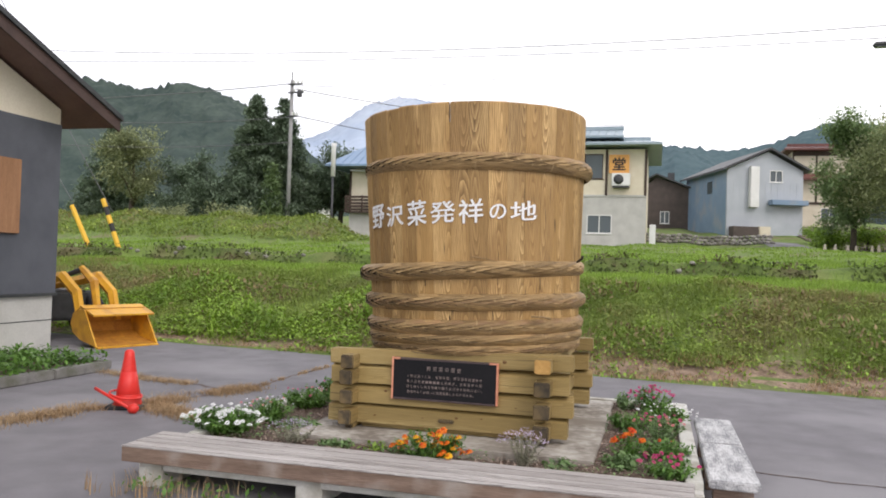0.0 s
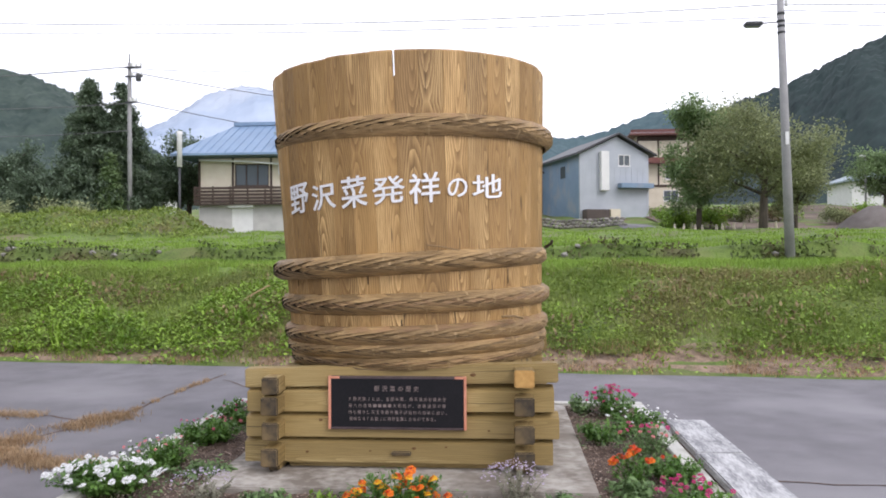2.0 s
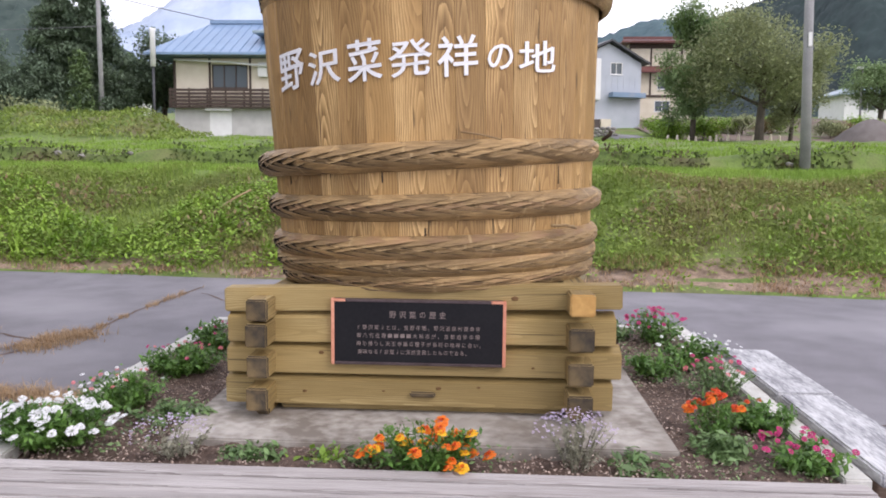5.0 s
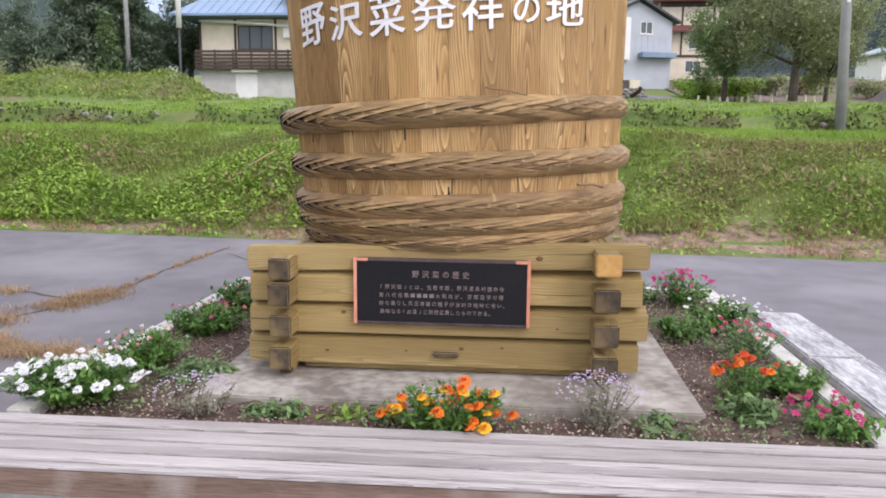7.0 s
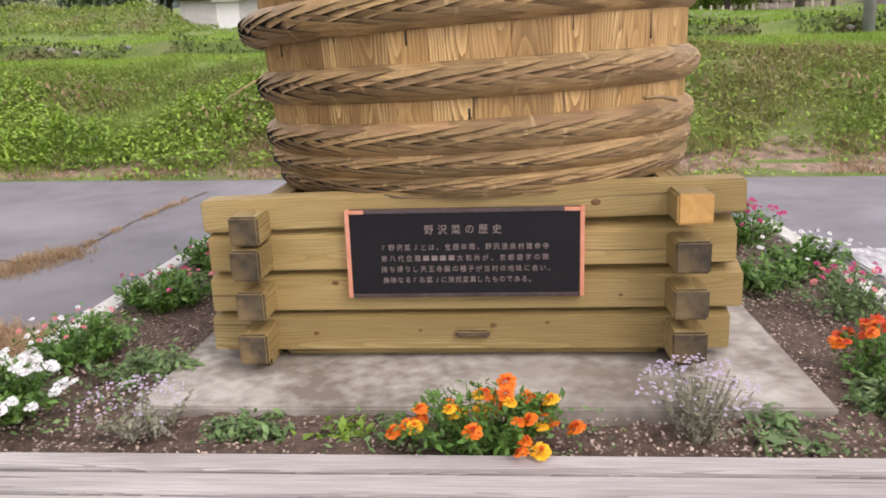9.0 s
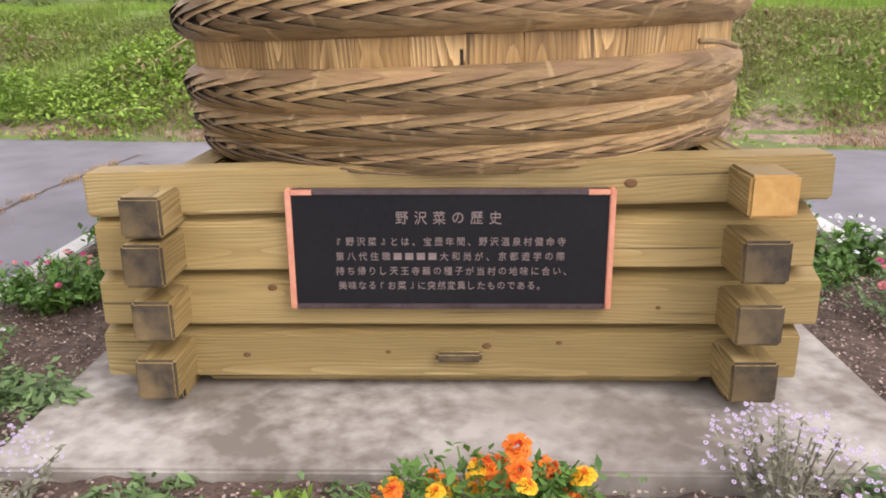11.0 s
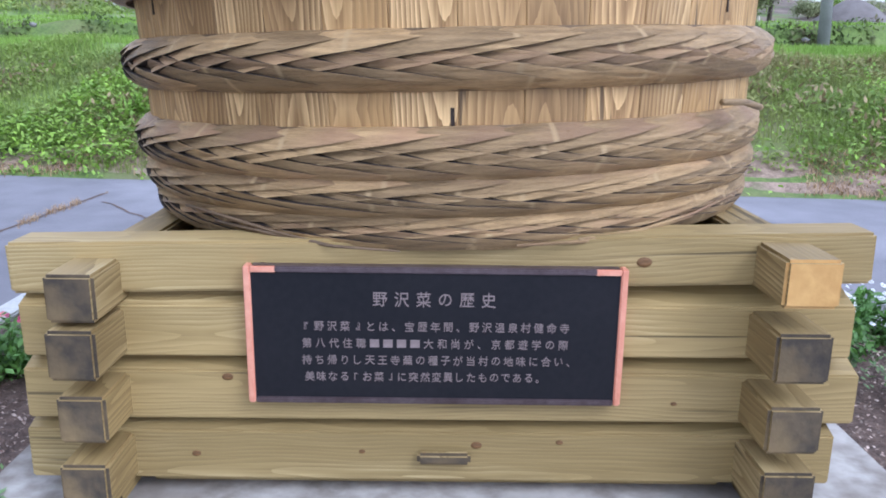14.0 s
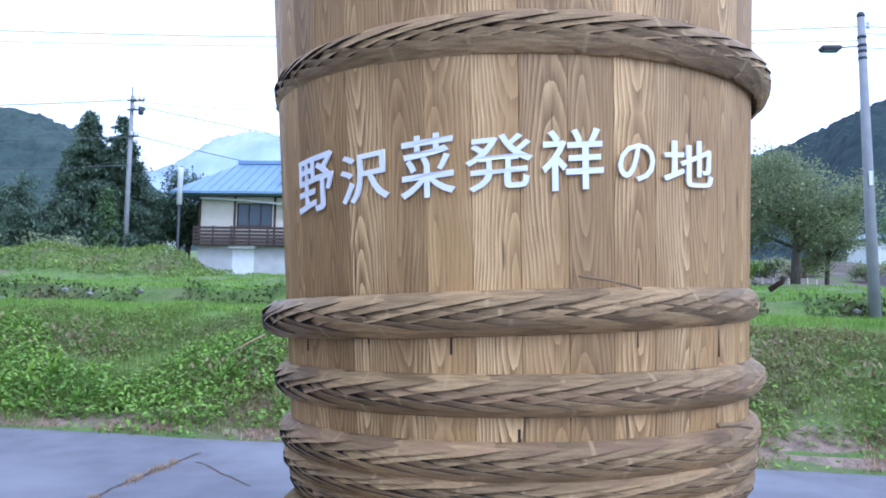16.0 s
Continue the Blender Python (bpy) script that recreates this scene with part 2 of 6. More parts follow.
M_DRYEARTH = mat("dry_earth", (0.13, 0.09, 0.06), (0.40, 0.29, 0.21), 0.95, 9, 60, 1.0, c3=(0.12, 0.15, 0.045), patch=1.6)
M_FIELD_SOIL = mat("field_soil", (0.10, 0.075, 0.055), (0.23, 0.175, 0.135), 0.95, 0.6, 8, 0.6, c3=(0.13, 0.16, 0.06), patch=0.25)
M_LEAF = mat("garden_leaf", (0.065, 0.155, 0.026), (0.165, 0.31, 0.06), 0.55, 5, 30, 0, island=0.35, see=0.3)
M_LEAF_PALE = mat("pale_leaf", (0.10, 0.18, 0.06), (0.21, 0.32, 0.12), 0.6, 5, 30, 0, island=0.35, see=0.25)
M_LEAF_DRY = mat("grey_stem", (0.16, 0.16, 0.1), (0.28, 0.27, 0.2), 0.8, 5, 30, 0, island=0.3)
M_CONIFER = mat("conifer_needle", (0.115, 0.165, 0.105), (0.20, 0.26, 0.165), 0.75, 0.6, 6, 0, island=0.35, see=0.35)
M_TREE = mat("tree_leaf", (0.16, 0.24, 0.10), (0.30, 0.40, 0.18), 0.7, 0.4, 4, 0, island=0.3, see=0.4)
M_TREE_OLIVE = mat("olive_leaf", (0.225, 0.255, 0.125), (0.37, 0.40, 0.205), 0.7, 0.4, 4, 0, island=0.3, see=0.4)
M_BARK = mat("bark", (0.05, 0.04, 0.032), (0.13, 0.105, 0.08), 0.9, 3, 30, 0.6, (3, 3, 0.6))
M_WHITE = mat("white_petal", (0.75, 0.76, 0.76), (0.85, 0.85, 0.84), 0.6, 5, 40, 0, island=0.06, see=0.2)
M_ORANGE = mat("orange_petal", (0.80, 0.13, 0.004), (0.88, 0.27, 0.01), 0.55, 30, 80, 0, island=0.12, see=0.2)
M_GOLD = mat("golden_petal", (0.86, 0.42, 0.008), (0.9, 0.58, 0.02), 0.55, 30, 80, 0, island=0.1, see=0.2)
M_RED = mat("red_petal", (0.6, 0.035, 0.006), (0.78, 0.11, 0.01), 0.55, 30, 80, 0, island=0.15, see=0.2)
M_MAGENTA = mat("magenta_petal", (0.42, 0.012, 0.11), (0.62, 0.045, 0.22), 0.55, 30, 80, 0, island=0.2, see=0.2)
M_PINK = mat("pink_petal", (0.66, 0.16, 0.18), (0.75, 0.3, 0.3), 0.55, 30, 80, 0, island=0.2, see=0.2)
M_LILAC = mat("lilac_petal", (0.42, 0.33, 0.50), (0.62, 0.54, 0.68), 0.6, 30, 80, 0, island=0.2, see=0.2)
M_STONE = mat("field_stone", (0.15, 0.14, 0.125), (0.33, 0.31, 0.285), 0.9, 3, 30, 0.5, each=0.35)
M_PLAQUE = mat("black_plate", (0.006, 0.006, 0.008), (0.013, 0.012, 0.014), 0.55, 3, 60, 0.03)
M_PLAQUE.node_tree.nodes["Principled BSDF"].inputs["Specular IOR Level"].default_value = 0.25
M_COPPER = mat("copper_edge", (0.62, 0.24, 0.14), (0.78, 0.38, 0.25), 0.4, 6, 60, 0.1, metal=0.2)
M_EDGE_DARK = mat("tarnished_edge", (0.08, 0.055, 0.055), (0.17, 0.13, 0.13), 0.4, 6, 60, 0.1, metal=0.6)
M_TEXT = mat("plate_letter", (0.19, 0.145, 0.13), (0.29, 0.23, 0.21), 0.5, 20, 60, 0, metal=0.2)
M_LETTER = mat("white_letter", (0.8, 0.8, 0.8), (0.84, 0.84, 0.84), 0.5, 5, 60, 0.02)
M_CONCRETE_POLE = mat("pole_concrete", (0.24, 0.24, 0.24), (0.34, 0.335, 0.33), 0.8, 3, 40, 0.15)
M_DARK_METAL = mat("dark_metal", (0.03, 0.032, 0.035), (0.06, 0.062, 0.065), 0.5, 6, 40, 0.05)
M_CABLE = mat("cable", (0.10, 0.10, 0.105), (0.16, 0.16, 0.165), 0.6, 6, 40, 0)
M_PLASTER = mat("cream_plaster", (0.62, 0.55, 0.42), (0.72, 0.66, 0.53), 0.85, 1.5, 30, 0.1)
M_BLOCK = mat("grey_render", (0.42, 0.41, 0.39), (0.55, 0.54, 0.51), 0.85, 1.5, 30, 0.15)
M_TIMBER = mat("dark_timber", (0.035, 0.022, 0.016), (0.085, 0.055, 0.04), 0.7, 3, 30, 0.2, (4, 4, 0.6))
M_BROWN_WALL = mat("brown_cladding", (0.06, 0.045, 0.04), (0.1, 0.075, 0.065), 0.7, 2, 30, 0.15)
M_BLUE_ROOF = mat("blue_roof", (0.17, 0.255, 0.38), (0.22, 0.32, 0.46), 0.4, 0.6, 12, 0.05)
M_GREY_ROOF = mat("grey_blue_roof", (0.24, 0.31, 0.35), (0.33, 0.40, 0.44), 0.45, 0.6, 12, 0.05)
M_RED_ROOF = mat("maroon_roof", (0.1, 0.035, 0.03), (0.16, 0.06, 0.05), 0.6, 0.6, 12, 0.05)
M_SHEET = mat("grey_sheet_wall", (0.36, 0.39, 0.43), (0.45, 0.48, 0.52), 0.5, 0.8, 20, 0.08)
M_BLUE_SHEET = mat("blue_sheet_wall", (0.16, 0.24, 0.34), (0.22, 0.31, 0.42), 0.5, 0.8, 20, 0.08, c3=(0.28, 0.31, 0.36), patch=0.7)
M_WHITE_PAINT = mat("white_paint", (0.68, 0.68, 0.66), (0.78, 0.78, 0.76), 0.6, 2, 30, 0.05)
M_SIGN = mat("orange_sign", (0.72, 0.34, 0.08), (0.8, 0.42, 0.12), 0.5, 3, 30, 0)
M_INK = mat("black_ink", (0.01, 0.01, 0.01), (0.02, 0.02, 0.02), 0.6, 3, 30, 0)
M_GREY_WALL = mat("slate_wall", (0.075, 0.08, 0.095), (0.105, 0.11, 0.128), 0.75, 3, 60, 0.1)
M_FOUND = mat("foundation_concrete", (0.43, 0.42, 0.39), (0.55, 0.54, 0.5), 0.85, 2, 50, 0.2)
M_EAVE = mat("eave_board", (0.05, 0.028, 0.024), (0.085, 0.05, 0.042), 0.6, 3, 30, 0.1)
M_SOFFIT = mat("soffit_board", (0.11, 0.06, 0.05), (0.16, 0.09, 0.075), 0.6, 3, 30, 0.1)
M_BOARD = mat("wood_shutter", (0.25, 0.12, 0.055), (0.38, 0.2, 0.1), 0.6, 3, 30, 0.2, (4, 4, 0.5))
M_YELLOW = mat("loader_paint", (0.62, 0.30, 0.02), (0.74, 0.40, 0.03), 0.45, 4, 40, 0.1, c3=(0.45, 0.21, 0.03), patch=3)
M_RUST = mat("bucket_inside", (0.32, 0.13, 0.02), (0.58, 0.27, 0.03), 0.7, 6, 40, 0.3)
M_RUBBER = mat("rubber", (0.02, 0.02, 0.022), (0.045, 0.045, 0.048), 0.85, 6, 40, 0.2)
M_CONE = mat("cone_plastic", (0.70, 0.025, 0.02), (0.78, 0.045, 0.03), 0.45, 4, 40, 0.05)
M_SAFETY = mat("safety_yellow", (0.75, 0.42, 0.02), (0.8, 0.48, 0.03), 0.5, 4, 40, 0.05)
M_SAND = mat("sand_heap", (0.12, 0.103, 0.094), (0.19, 0.168, 0.155), 0.95, 1.5, 20, 0.3)
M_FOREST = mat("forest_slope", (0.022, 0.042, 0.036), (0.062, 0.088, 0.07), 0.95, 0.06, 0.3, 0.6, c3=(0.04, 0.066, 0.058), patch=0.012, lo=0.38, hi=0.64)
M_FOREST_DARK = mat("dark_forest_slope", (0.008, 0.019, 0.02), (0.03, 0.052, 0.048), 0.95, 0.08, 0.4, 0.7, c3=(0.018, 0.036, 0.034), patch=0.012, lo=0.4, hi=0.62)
# the range's blue cast is air haze mixed into its forest colour
M_FOREST_MID = mat("haze_tinted_forest_slope", (0.045, 0.085, 0.10), (0.075, 0.125, 0.135), 0.95, 0.03, 0.1, 0.6)
# mist in front of the far mountain is painted as pale blue base colour
M_MIST_TINT = mat("mist_tinted_slope", (0.25, 0.32, 0.43), (0.46, 0.53, 0.64), 0.95, 0.0016, 0.006, 0.0, (1, 1, 2.2), lo=0.40, hi=0.64)


def fade_crest(m):
    """Makes a slope see-through towards its crest, unevenly, in place of cloud."""
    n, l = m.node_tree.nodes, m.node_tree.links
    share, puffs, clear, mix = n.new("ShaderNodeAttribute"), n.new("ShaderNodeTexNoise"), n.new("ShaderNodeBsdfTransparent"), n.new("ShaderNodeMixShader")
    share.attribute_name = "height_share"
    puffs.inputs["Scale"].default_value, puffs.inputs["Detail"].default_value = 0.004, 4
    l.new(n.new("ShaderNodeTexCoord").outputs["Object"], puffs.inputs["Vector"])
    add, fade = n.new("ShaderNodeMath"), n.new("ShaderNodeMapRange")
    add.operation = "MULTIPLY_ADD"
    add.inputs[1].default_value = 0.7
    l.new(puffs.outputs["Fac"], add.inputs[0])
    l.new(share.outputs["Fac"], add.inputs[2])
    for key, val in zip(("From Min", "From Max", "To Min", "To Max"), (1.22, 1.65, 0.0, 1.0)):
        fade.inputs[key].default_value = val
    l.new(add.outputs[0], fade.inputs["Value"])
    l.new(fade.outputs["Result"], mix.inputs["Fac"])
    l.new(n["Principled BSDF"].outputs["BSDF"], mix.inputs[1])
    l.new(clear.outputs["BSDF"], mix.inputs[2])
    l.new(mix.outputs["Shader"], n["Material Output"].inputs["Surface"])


fade_crest(M_MIST_TINT)
M_GLASS = bpy.data.materials.new("window_glass")
M_GLASS.use_nodes = True
g = M_GLASS.node_tree.nodes["Principled BSDF"]
g.inputs["Base Color"].default_value, g.inputs["Roughness"].default_value = (0.08, 0.1, 0.11, 1), 0.08


# ---- building helpers ----
def grid_mesh(name, verts, faces, material, smooth=False):
    me = bpy.data.meshes.new(name)
    me.from_pydata([tuple(v) for v in verts], [], [tuple(f) for f in faces])
    for mt in (material if isinstance(material, (list, tuple)) else (material,)):
        me.materials.append(mt)
    if smooth:
        me.polygons.foreach_set("use_smooth", [True] * len(me.polygons))
    me.update()
    return me


def np_mesh(name, verts, faces, material, smooth=False):
    """A mesh from numpy arrays: faces all with the same number of corners."""
    me = bpy.data.meshes.new(name)
    k = faces.shape[1]
    me.vertices.add(len(verts))
    me.vertices.foreach_set("co", np.asarray(verts, np.float32).ravel())
    me.loops.add(faces.size)
    me.loops.foreach_set("vertex_index", np.asarray(faces, np.int32).ravel())
    me.polygons.add(len(faces))
    me.polygons.foreach_set("loop_start", np.arange(0, faces.size, k, dtype=np.int32))
    if smooth:
        me.polygons.foreach_set("use_smooth", np.ones(len(faces), bool))
    me.materials.append(material)
    me.update(calc_edges=True)
    me.validate()
    return me


def thing(name, at=(0, 0, 0), label="", category="", group="", kind="", rot=(0, 0, 0)):
    ob = new(name)
    ob.matrix_world = pose(*at, *rot)
    return tagged(ob, label, category, group, kind)


def put(name, me, parent=None, at=(0, 0, 0), label="", rot=(0, 0, 0), scale=(1, 1, 1)):
    ob = new(name, me)
    ob.parent = parent
    ob.location, ob.rotation_euler, ob.scale = at, [radians(a) for a in rot], scale
    return tagged(ob, label)


def finish(bm, name, material, smooth=False):
    bmesh.ops.recalc_face_normals(bm, faces=bm.faces)
    me = bpy.data.meshes.new(name)
    bm.to_mesh(me)
    bm.free()
    for mt in (material if isinstance(material, (list, tuple)) else (material,)):
        me.materials.append(mt)
    if smooth:
        me.polygons.foreach_set("use_smooth", [True] * len(me.polygons))
    return me


def add_box(bm, lo, hi, bevel=0.0):
    size = [b - a for a, b in zip(lo, hi)]
    m = Matrix.Translation([(a + b) / 2 for a, b in zip(lo, hi)]) @ Matrix.Diagonal((*size, 1))
    made = bmesh.ops.create_cube(bm, size=1, matrix=m)
    if bevel:
        edges = list({e for v in made["verts"] for e in v.link_edges})
        bmesh.ops.bevel(bm, geom=edges, offset=bevel, segments=2, affect="EDGES")


def box_mesh(name, lo, hi, material, bevel=0.0):
    bm = bmesh.new()
    add_box(bm, lo, hi, bevel)
    return finish(bm, name, material)


def box(name, lo, hi, material, parent=None, bevel=0.0, label=""):
    """A box between two corners, its origin in its middle."""
    mid = [(a + b) / 2 for a, b in zip(lo, hi)]
    half = [(b - a) / 2 for a, b in zip(lo, hi)]
    return put(name, box_mesh(name, [-h for h in half], half, material, bevel), parent, mid, label)


def tube_mesh(name, points, radii, material, sides=10, smooth=True):
    """A round bar along points with a radius at each."""
    verts, faces = [], []
    pts = [Vector(p) for p in points]
    if not isinstance(radii, (list, tuple)):
        radii = [radii] * len(pts)
    for i, p in enumerate(pts):
        way = (pts[min(i + 1, len(pts) - 1)] - pts[max(i - 1, 0)]).normalized()
        side = way.orthogonal().normalized()
        if abs(way.z) < 0.99:
            side = way.cross(Vector((0, 0, 1))).normalized()
        up = way.cross(side)
        for k in range(sides):
            a = 2 * math.pi * k / sides
            verts.append(p + (side * math.cos(a) + up * math.sin(a)) * radii[i])
    for i in range(len(pts) - 1):
        for k in range(sides):
            faces.append((i * sides + k, i * sides + (k + 1) % sides, (i + 1) * sides + (k + 1) % sides, (i + 1) * sides + k))
    faces += [tuple(range(sides))[::-1], tuple(range((len(pts) - 1) * sides, len(pts) * sides))]
    return grid_mesh(name, verts, faces, material, smooth)


def lathe_mesh(name, profile, material, sides=24, smooth=True):
    verts = [(r * math.cos(2 * math.pi * k / sides), r * math.sin(2 * math.pi * k / sides), z) for r, z in profile for k in range(sides)]
    n = len(profile)
    faces = [(i * sides + k, i * sides + (k + 1) % sides, (i + 1) * sides + (k + 1) % sides, (i + 1) * sides + k) for i in range(n - 1) for k in range(sides)]
    faces += [tuple(range(sides))[::-1], tuple(range((n - 1) * sides, n * sides))]
    return grid_mesh(name, verts, faces, material, smooth)


def prism_mesh(name, outline, depth, material, axis="y"):
    """An outline in (x, z), or (y, z), given a thickness along the other axis."""
    n = len(outline)
    place = (lambda a, z, d: (a, d, z)) if axis == "y" else (lambda a, z, d: (d, a, z))
    verts = [place(a, z, d) for d in depth for a, z in outline]
    faces = [tuple(range(n)), tuple(range(2 * n - 1, n - 1, -1))] + [(i, (i + 1) % n, n + (i + 1) % n, n + i) for i in range(n)]
    bm = bmesh.new()
    vs = [bm.verts.new(v) for v in verts]
    for f in faces:
        bm.faces.new([vs[i] for i in f])
    return finish(bm, name, material)


def text_mesh(body, material, thick=0.004, swell=0.0, size=1.0):
    """Characters of the built-in font as a mesh, centred, upright in the x-z plane and facing -y; also its width and height."""
    cu = bpy.data.curves.new("writing", "FONT")
    cu.body, cu.size, cu.extrude, cu.offset, cu.resolution_u = body, size, thick, swell, 3
    ob = new("writing", cu)
    me = bpy.data.meshes.new_from_object(ob.evaluated_get(bpy.context.evaluated_depsgraph_get()))
    bpy.data.objects.remove(ob)
    bpy.data.curves.remove(cu)
    co = np.zeros(len(me.vertices) * 3)
    me.vertices.foreach_get("co", co)
    co = co.reshape(-1, 3)
    lo, hi = co.min(0), co.max(0)
    co -= (lo + hi) / 2
    co = np.stack([co[:, 0], -co[:, 2], co[:, 1]], 1)
    me.vertices.foreach_set("co", co.ravel())
    me.materials.clear()
    me.materials.append(material)
    me.update()
    return me, hi[0] - lo[0], hi[1] - lo[1]


def blades(spots, height, width, bend, rng, per=4, spread=0.05, segments=2):
    """Tufts of thin bent blades at spots (n x 3): arrays of vertices and of faces."""
    base = np.repeat(spots, per, 0)
    n = len(base)
    base = base + np.c_[rng.normal(0, spread, (n, 2)), np.zeros(n)]
    yaw, h = rng.uniform(0, 2 * np.pi, n), height * rng.uniform(0.5, 1.3, n)
    w, lean = width * rng.uniform(0.7, 1.3, n), bend * rng.uniform(0.1, 1.0, n)
    way = np.c_[np.cos(yaw), np.sin(yaw), np.zeros(n)]
    side = np.c_[-np.sin(yaw), np.cos(yaw), np.zeros(n)]
    rows = []
    for k in range(segments + 1):
        f = k / segments
        mid = base + way * (h * lean * f * f)[:, None] + np.c_[np.zeros((n, 2)), h * f * (1 - 0.3 * lean * f) - 0.02 * (k == 0)]
        half = side * (w * (1 - f) ** 0.7 * 0.5 + 0.0006)[:, None]
        rows += [mid - half, mid + half]
    verts = np.stack(rows, 1).reshape(-1, 3)
    k = 2 * (segments + 1)
    quad = np.array([[2 * i, 2 * i + 1, 2 * i + 3, 2 * i + 2] for i in range(segments)])
    faces = (np.arange(n)[:, None, None] * k + quad[None]).reshape(-1, 4)
    return verts, faces


def leaves(centres, size, rng, flat=0.5, long=1.6):
    """Pointed leaves (two quads folded on the midrib) at centres: arrays of vertices and of faces."""
    n = len(centres)
    s = size * rng.uniform(0.6, 1.3, n)
    yaw = rng.uniform(0, 2 * np.pi, n)
    tilt = rng.normal(0, 1, n) * (1 - flat) * 1.2 + 0.2
    a = np.c_[np.cos(yaw) * np.cos(tilt), np.sin(yaw) * np.cos(tilt), np.sin(tilt)]
    b = np.c_[-np.sin(yaw), np.cos(yaw), rng.normal(0, 0.4, n)]
    b /= np.linalg.norm(b, axis=1)[:, None]
    c = np.cross(a, b)
    sl = s[:, None]
    pts = [centres - a * sl * long / 2, centres + b * sl * 0.42 + c * sl * 0.1, centres + a * sl * long / 2, centres - b * sl * 0.42 + c * sl * 0.1]
    verts = np.stack(pts, 1).reshape(-1, 3)
    faces = (np.arange(n)[:, None] * 4 + np.array([0, 1, 2, 3])[None]).reshape(-1, 4)
    return verts, faces


# ---- ground: road level, an embankment, two terraces and the valley floor ----
def foot(x):
    """Where the embankment meets the road."""
    return np.clip(5.45 - 0.10 * x, 4.3, 7.5)


def rise(v, a, b):
    f = np.clip((v - a) / (b - a), 0, 1)
    return f * f * (3 - 2 * f)


def ground_z(x, y):
    x, y = np.asarray(x, float), np.asarray(y, float)
    s = y - foot(x)
    wave = 0.05 * np.sin(x * 1.7 + y) + 0.04 * np.sin(x * 0.63 - 2 * y) + 0.03 * np.sin(3.1 * x + 1.3 * y)
    z = -0.03 + 0.13 * rise(s, 0.0, 0.5) + 1.30 * np.clip((s - 0.5) / 3.3, 0, 1) ** 0.85
    z = z + wave * rise(s, 0.8, 1.6) * (1 - 0.6 * rise(s, 4.0, 5.0))
    z = z + 0.12 * rise(y, 9.5, 13.0)
    z = z + (0.40 + 0.07 * np.sin(x * 0.9) + 0.05 * np.sin(x * 2.3)) * rise(y, 13.35 + 0.25 * np.sin(x * 0.8), 13.65 + 0.25 * np.sin(x * 0.8))
    z = z + 1.2 * rise(y, 14, 44) + 4.0 * np.clip((y - 46.5) / 32, 0, 1) + 4 * rise(y, 100, 300)
    bank = rise(-x, 13.0, 15.5) * np.exp(-((y - 31) / 2.6) ** 2)
    return z + bank * (1.15 + 0.15 * np.sin(x * 1.1))


xs = np.unique(np.r_[np.arange(-14, 14.01, 0.25), np.arange(-40, 40, 1.0), np.linspace(-900, 900, 61)])
ys = np.unique(np.r_[np.arange(3.5, 15.01, 0.2), np.arange(15, 60, 1.0), np.arange(-40, 3.5, 4.0), np.linspace(60, 1400, 60), [-300.0]])
gx, gy = np.meshgrid(xs, ys)
gv = np.c_[gx.ravel(), gy.ravel(), ground_z(gx, gy).ravel()]
nx = len(xs)
gi = (np.arange(len(ys) - 1)[:, None] * nx + np.arange(nx - 1)[None]).ravel()
ground = put("ground", np_mesh("ground", gv, np.stack([gi, gi + 1, gi + nx + 1, gi + nx], 1), M_EARTH, True))
tagged(ground, "grassy terraced earth rising in banks behind the road", "ground", kind="structure")

vx = np.arange(-16, 16.01, 0.2)
vrows = [np.c_[vx, foot(vx) + d * (1 + 0.25 * np.sin(1.7 * vx + 9 * d)) + 0.06] for d in (0.02, 0.3, 0.55, 0.75, 0.9)]
vv = np.concatenate([np.c_[q, ground_z(q[:, 0], q[:, 1]) + (0.012 if 0 < k < 4 else -0.02)] for k, q in enumerate(vrows)])
vn = len(vx)
vi = (np.arange(4)[:, None] * vn + np.arange(vn - 1)[None]).ravel()
verge_earth = put("verge", np_mesh("verge", vv, np.stack([vi, vi + 1, vi + vn + 1, vi + vn], 1), M_DRYEARTH, True))
tagged(verge_earth, "dry brown earth along the foot of the bank", "verge", kind="structure")

rx = np.arange(-60, 60.1, 1.0)
rv = [(x, -40, 0) for x in rx] + [(x, float(foot(x)) + 0.12 + 0.05 * math.sin(x * 2.1), 0) for x in rx]
rn = len(rx)
rv += [(x, y, -0.12) for x, y, z in rv]
rf = [(i, i + 1, rn + i + 1, rn + i) for i in range(rn - 1)] + [(rn + i, rn + i + 1, 3 * rn + i + 1, 3 * rn + i) for i in range(rn - 1)]
road = put("road", grid_mesh("road", rv, rf, M_ASPHALT))
tagged(road, "worn grey asphalt forecourt and lane with cracks", "road", kind="structure")

rng = np.random.default_rng(7)


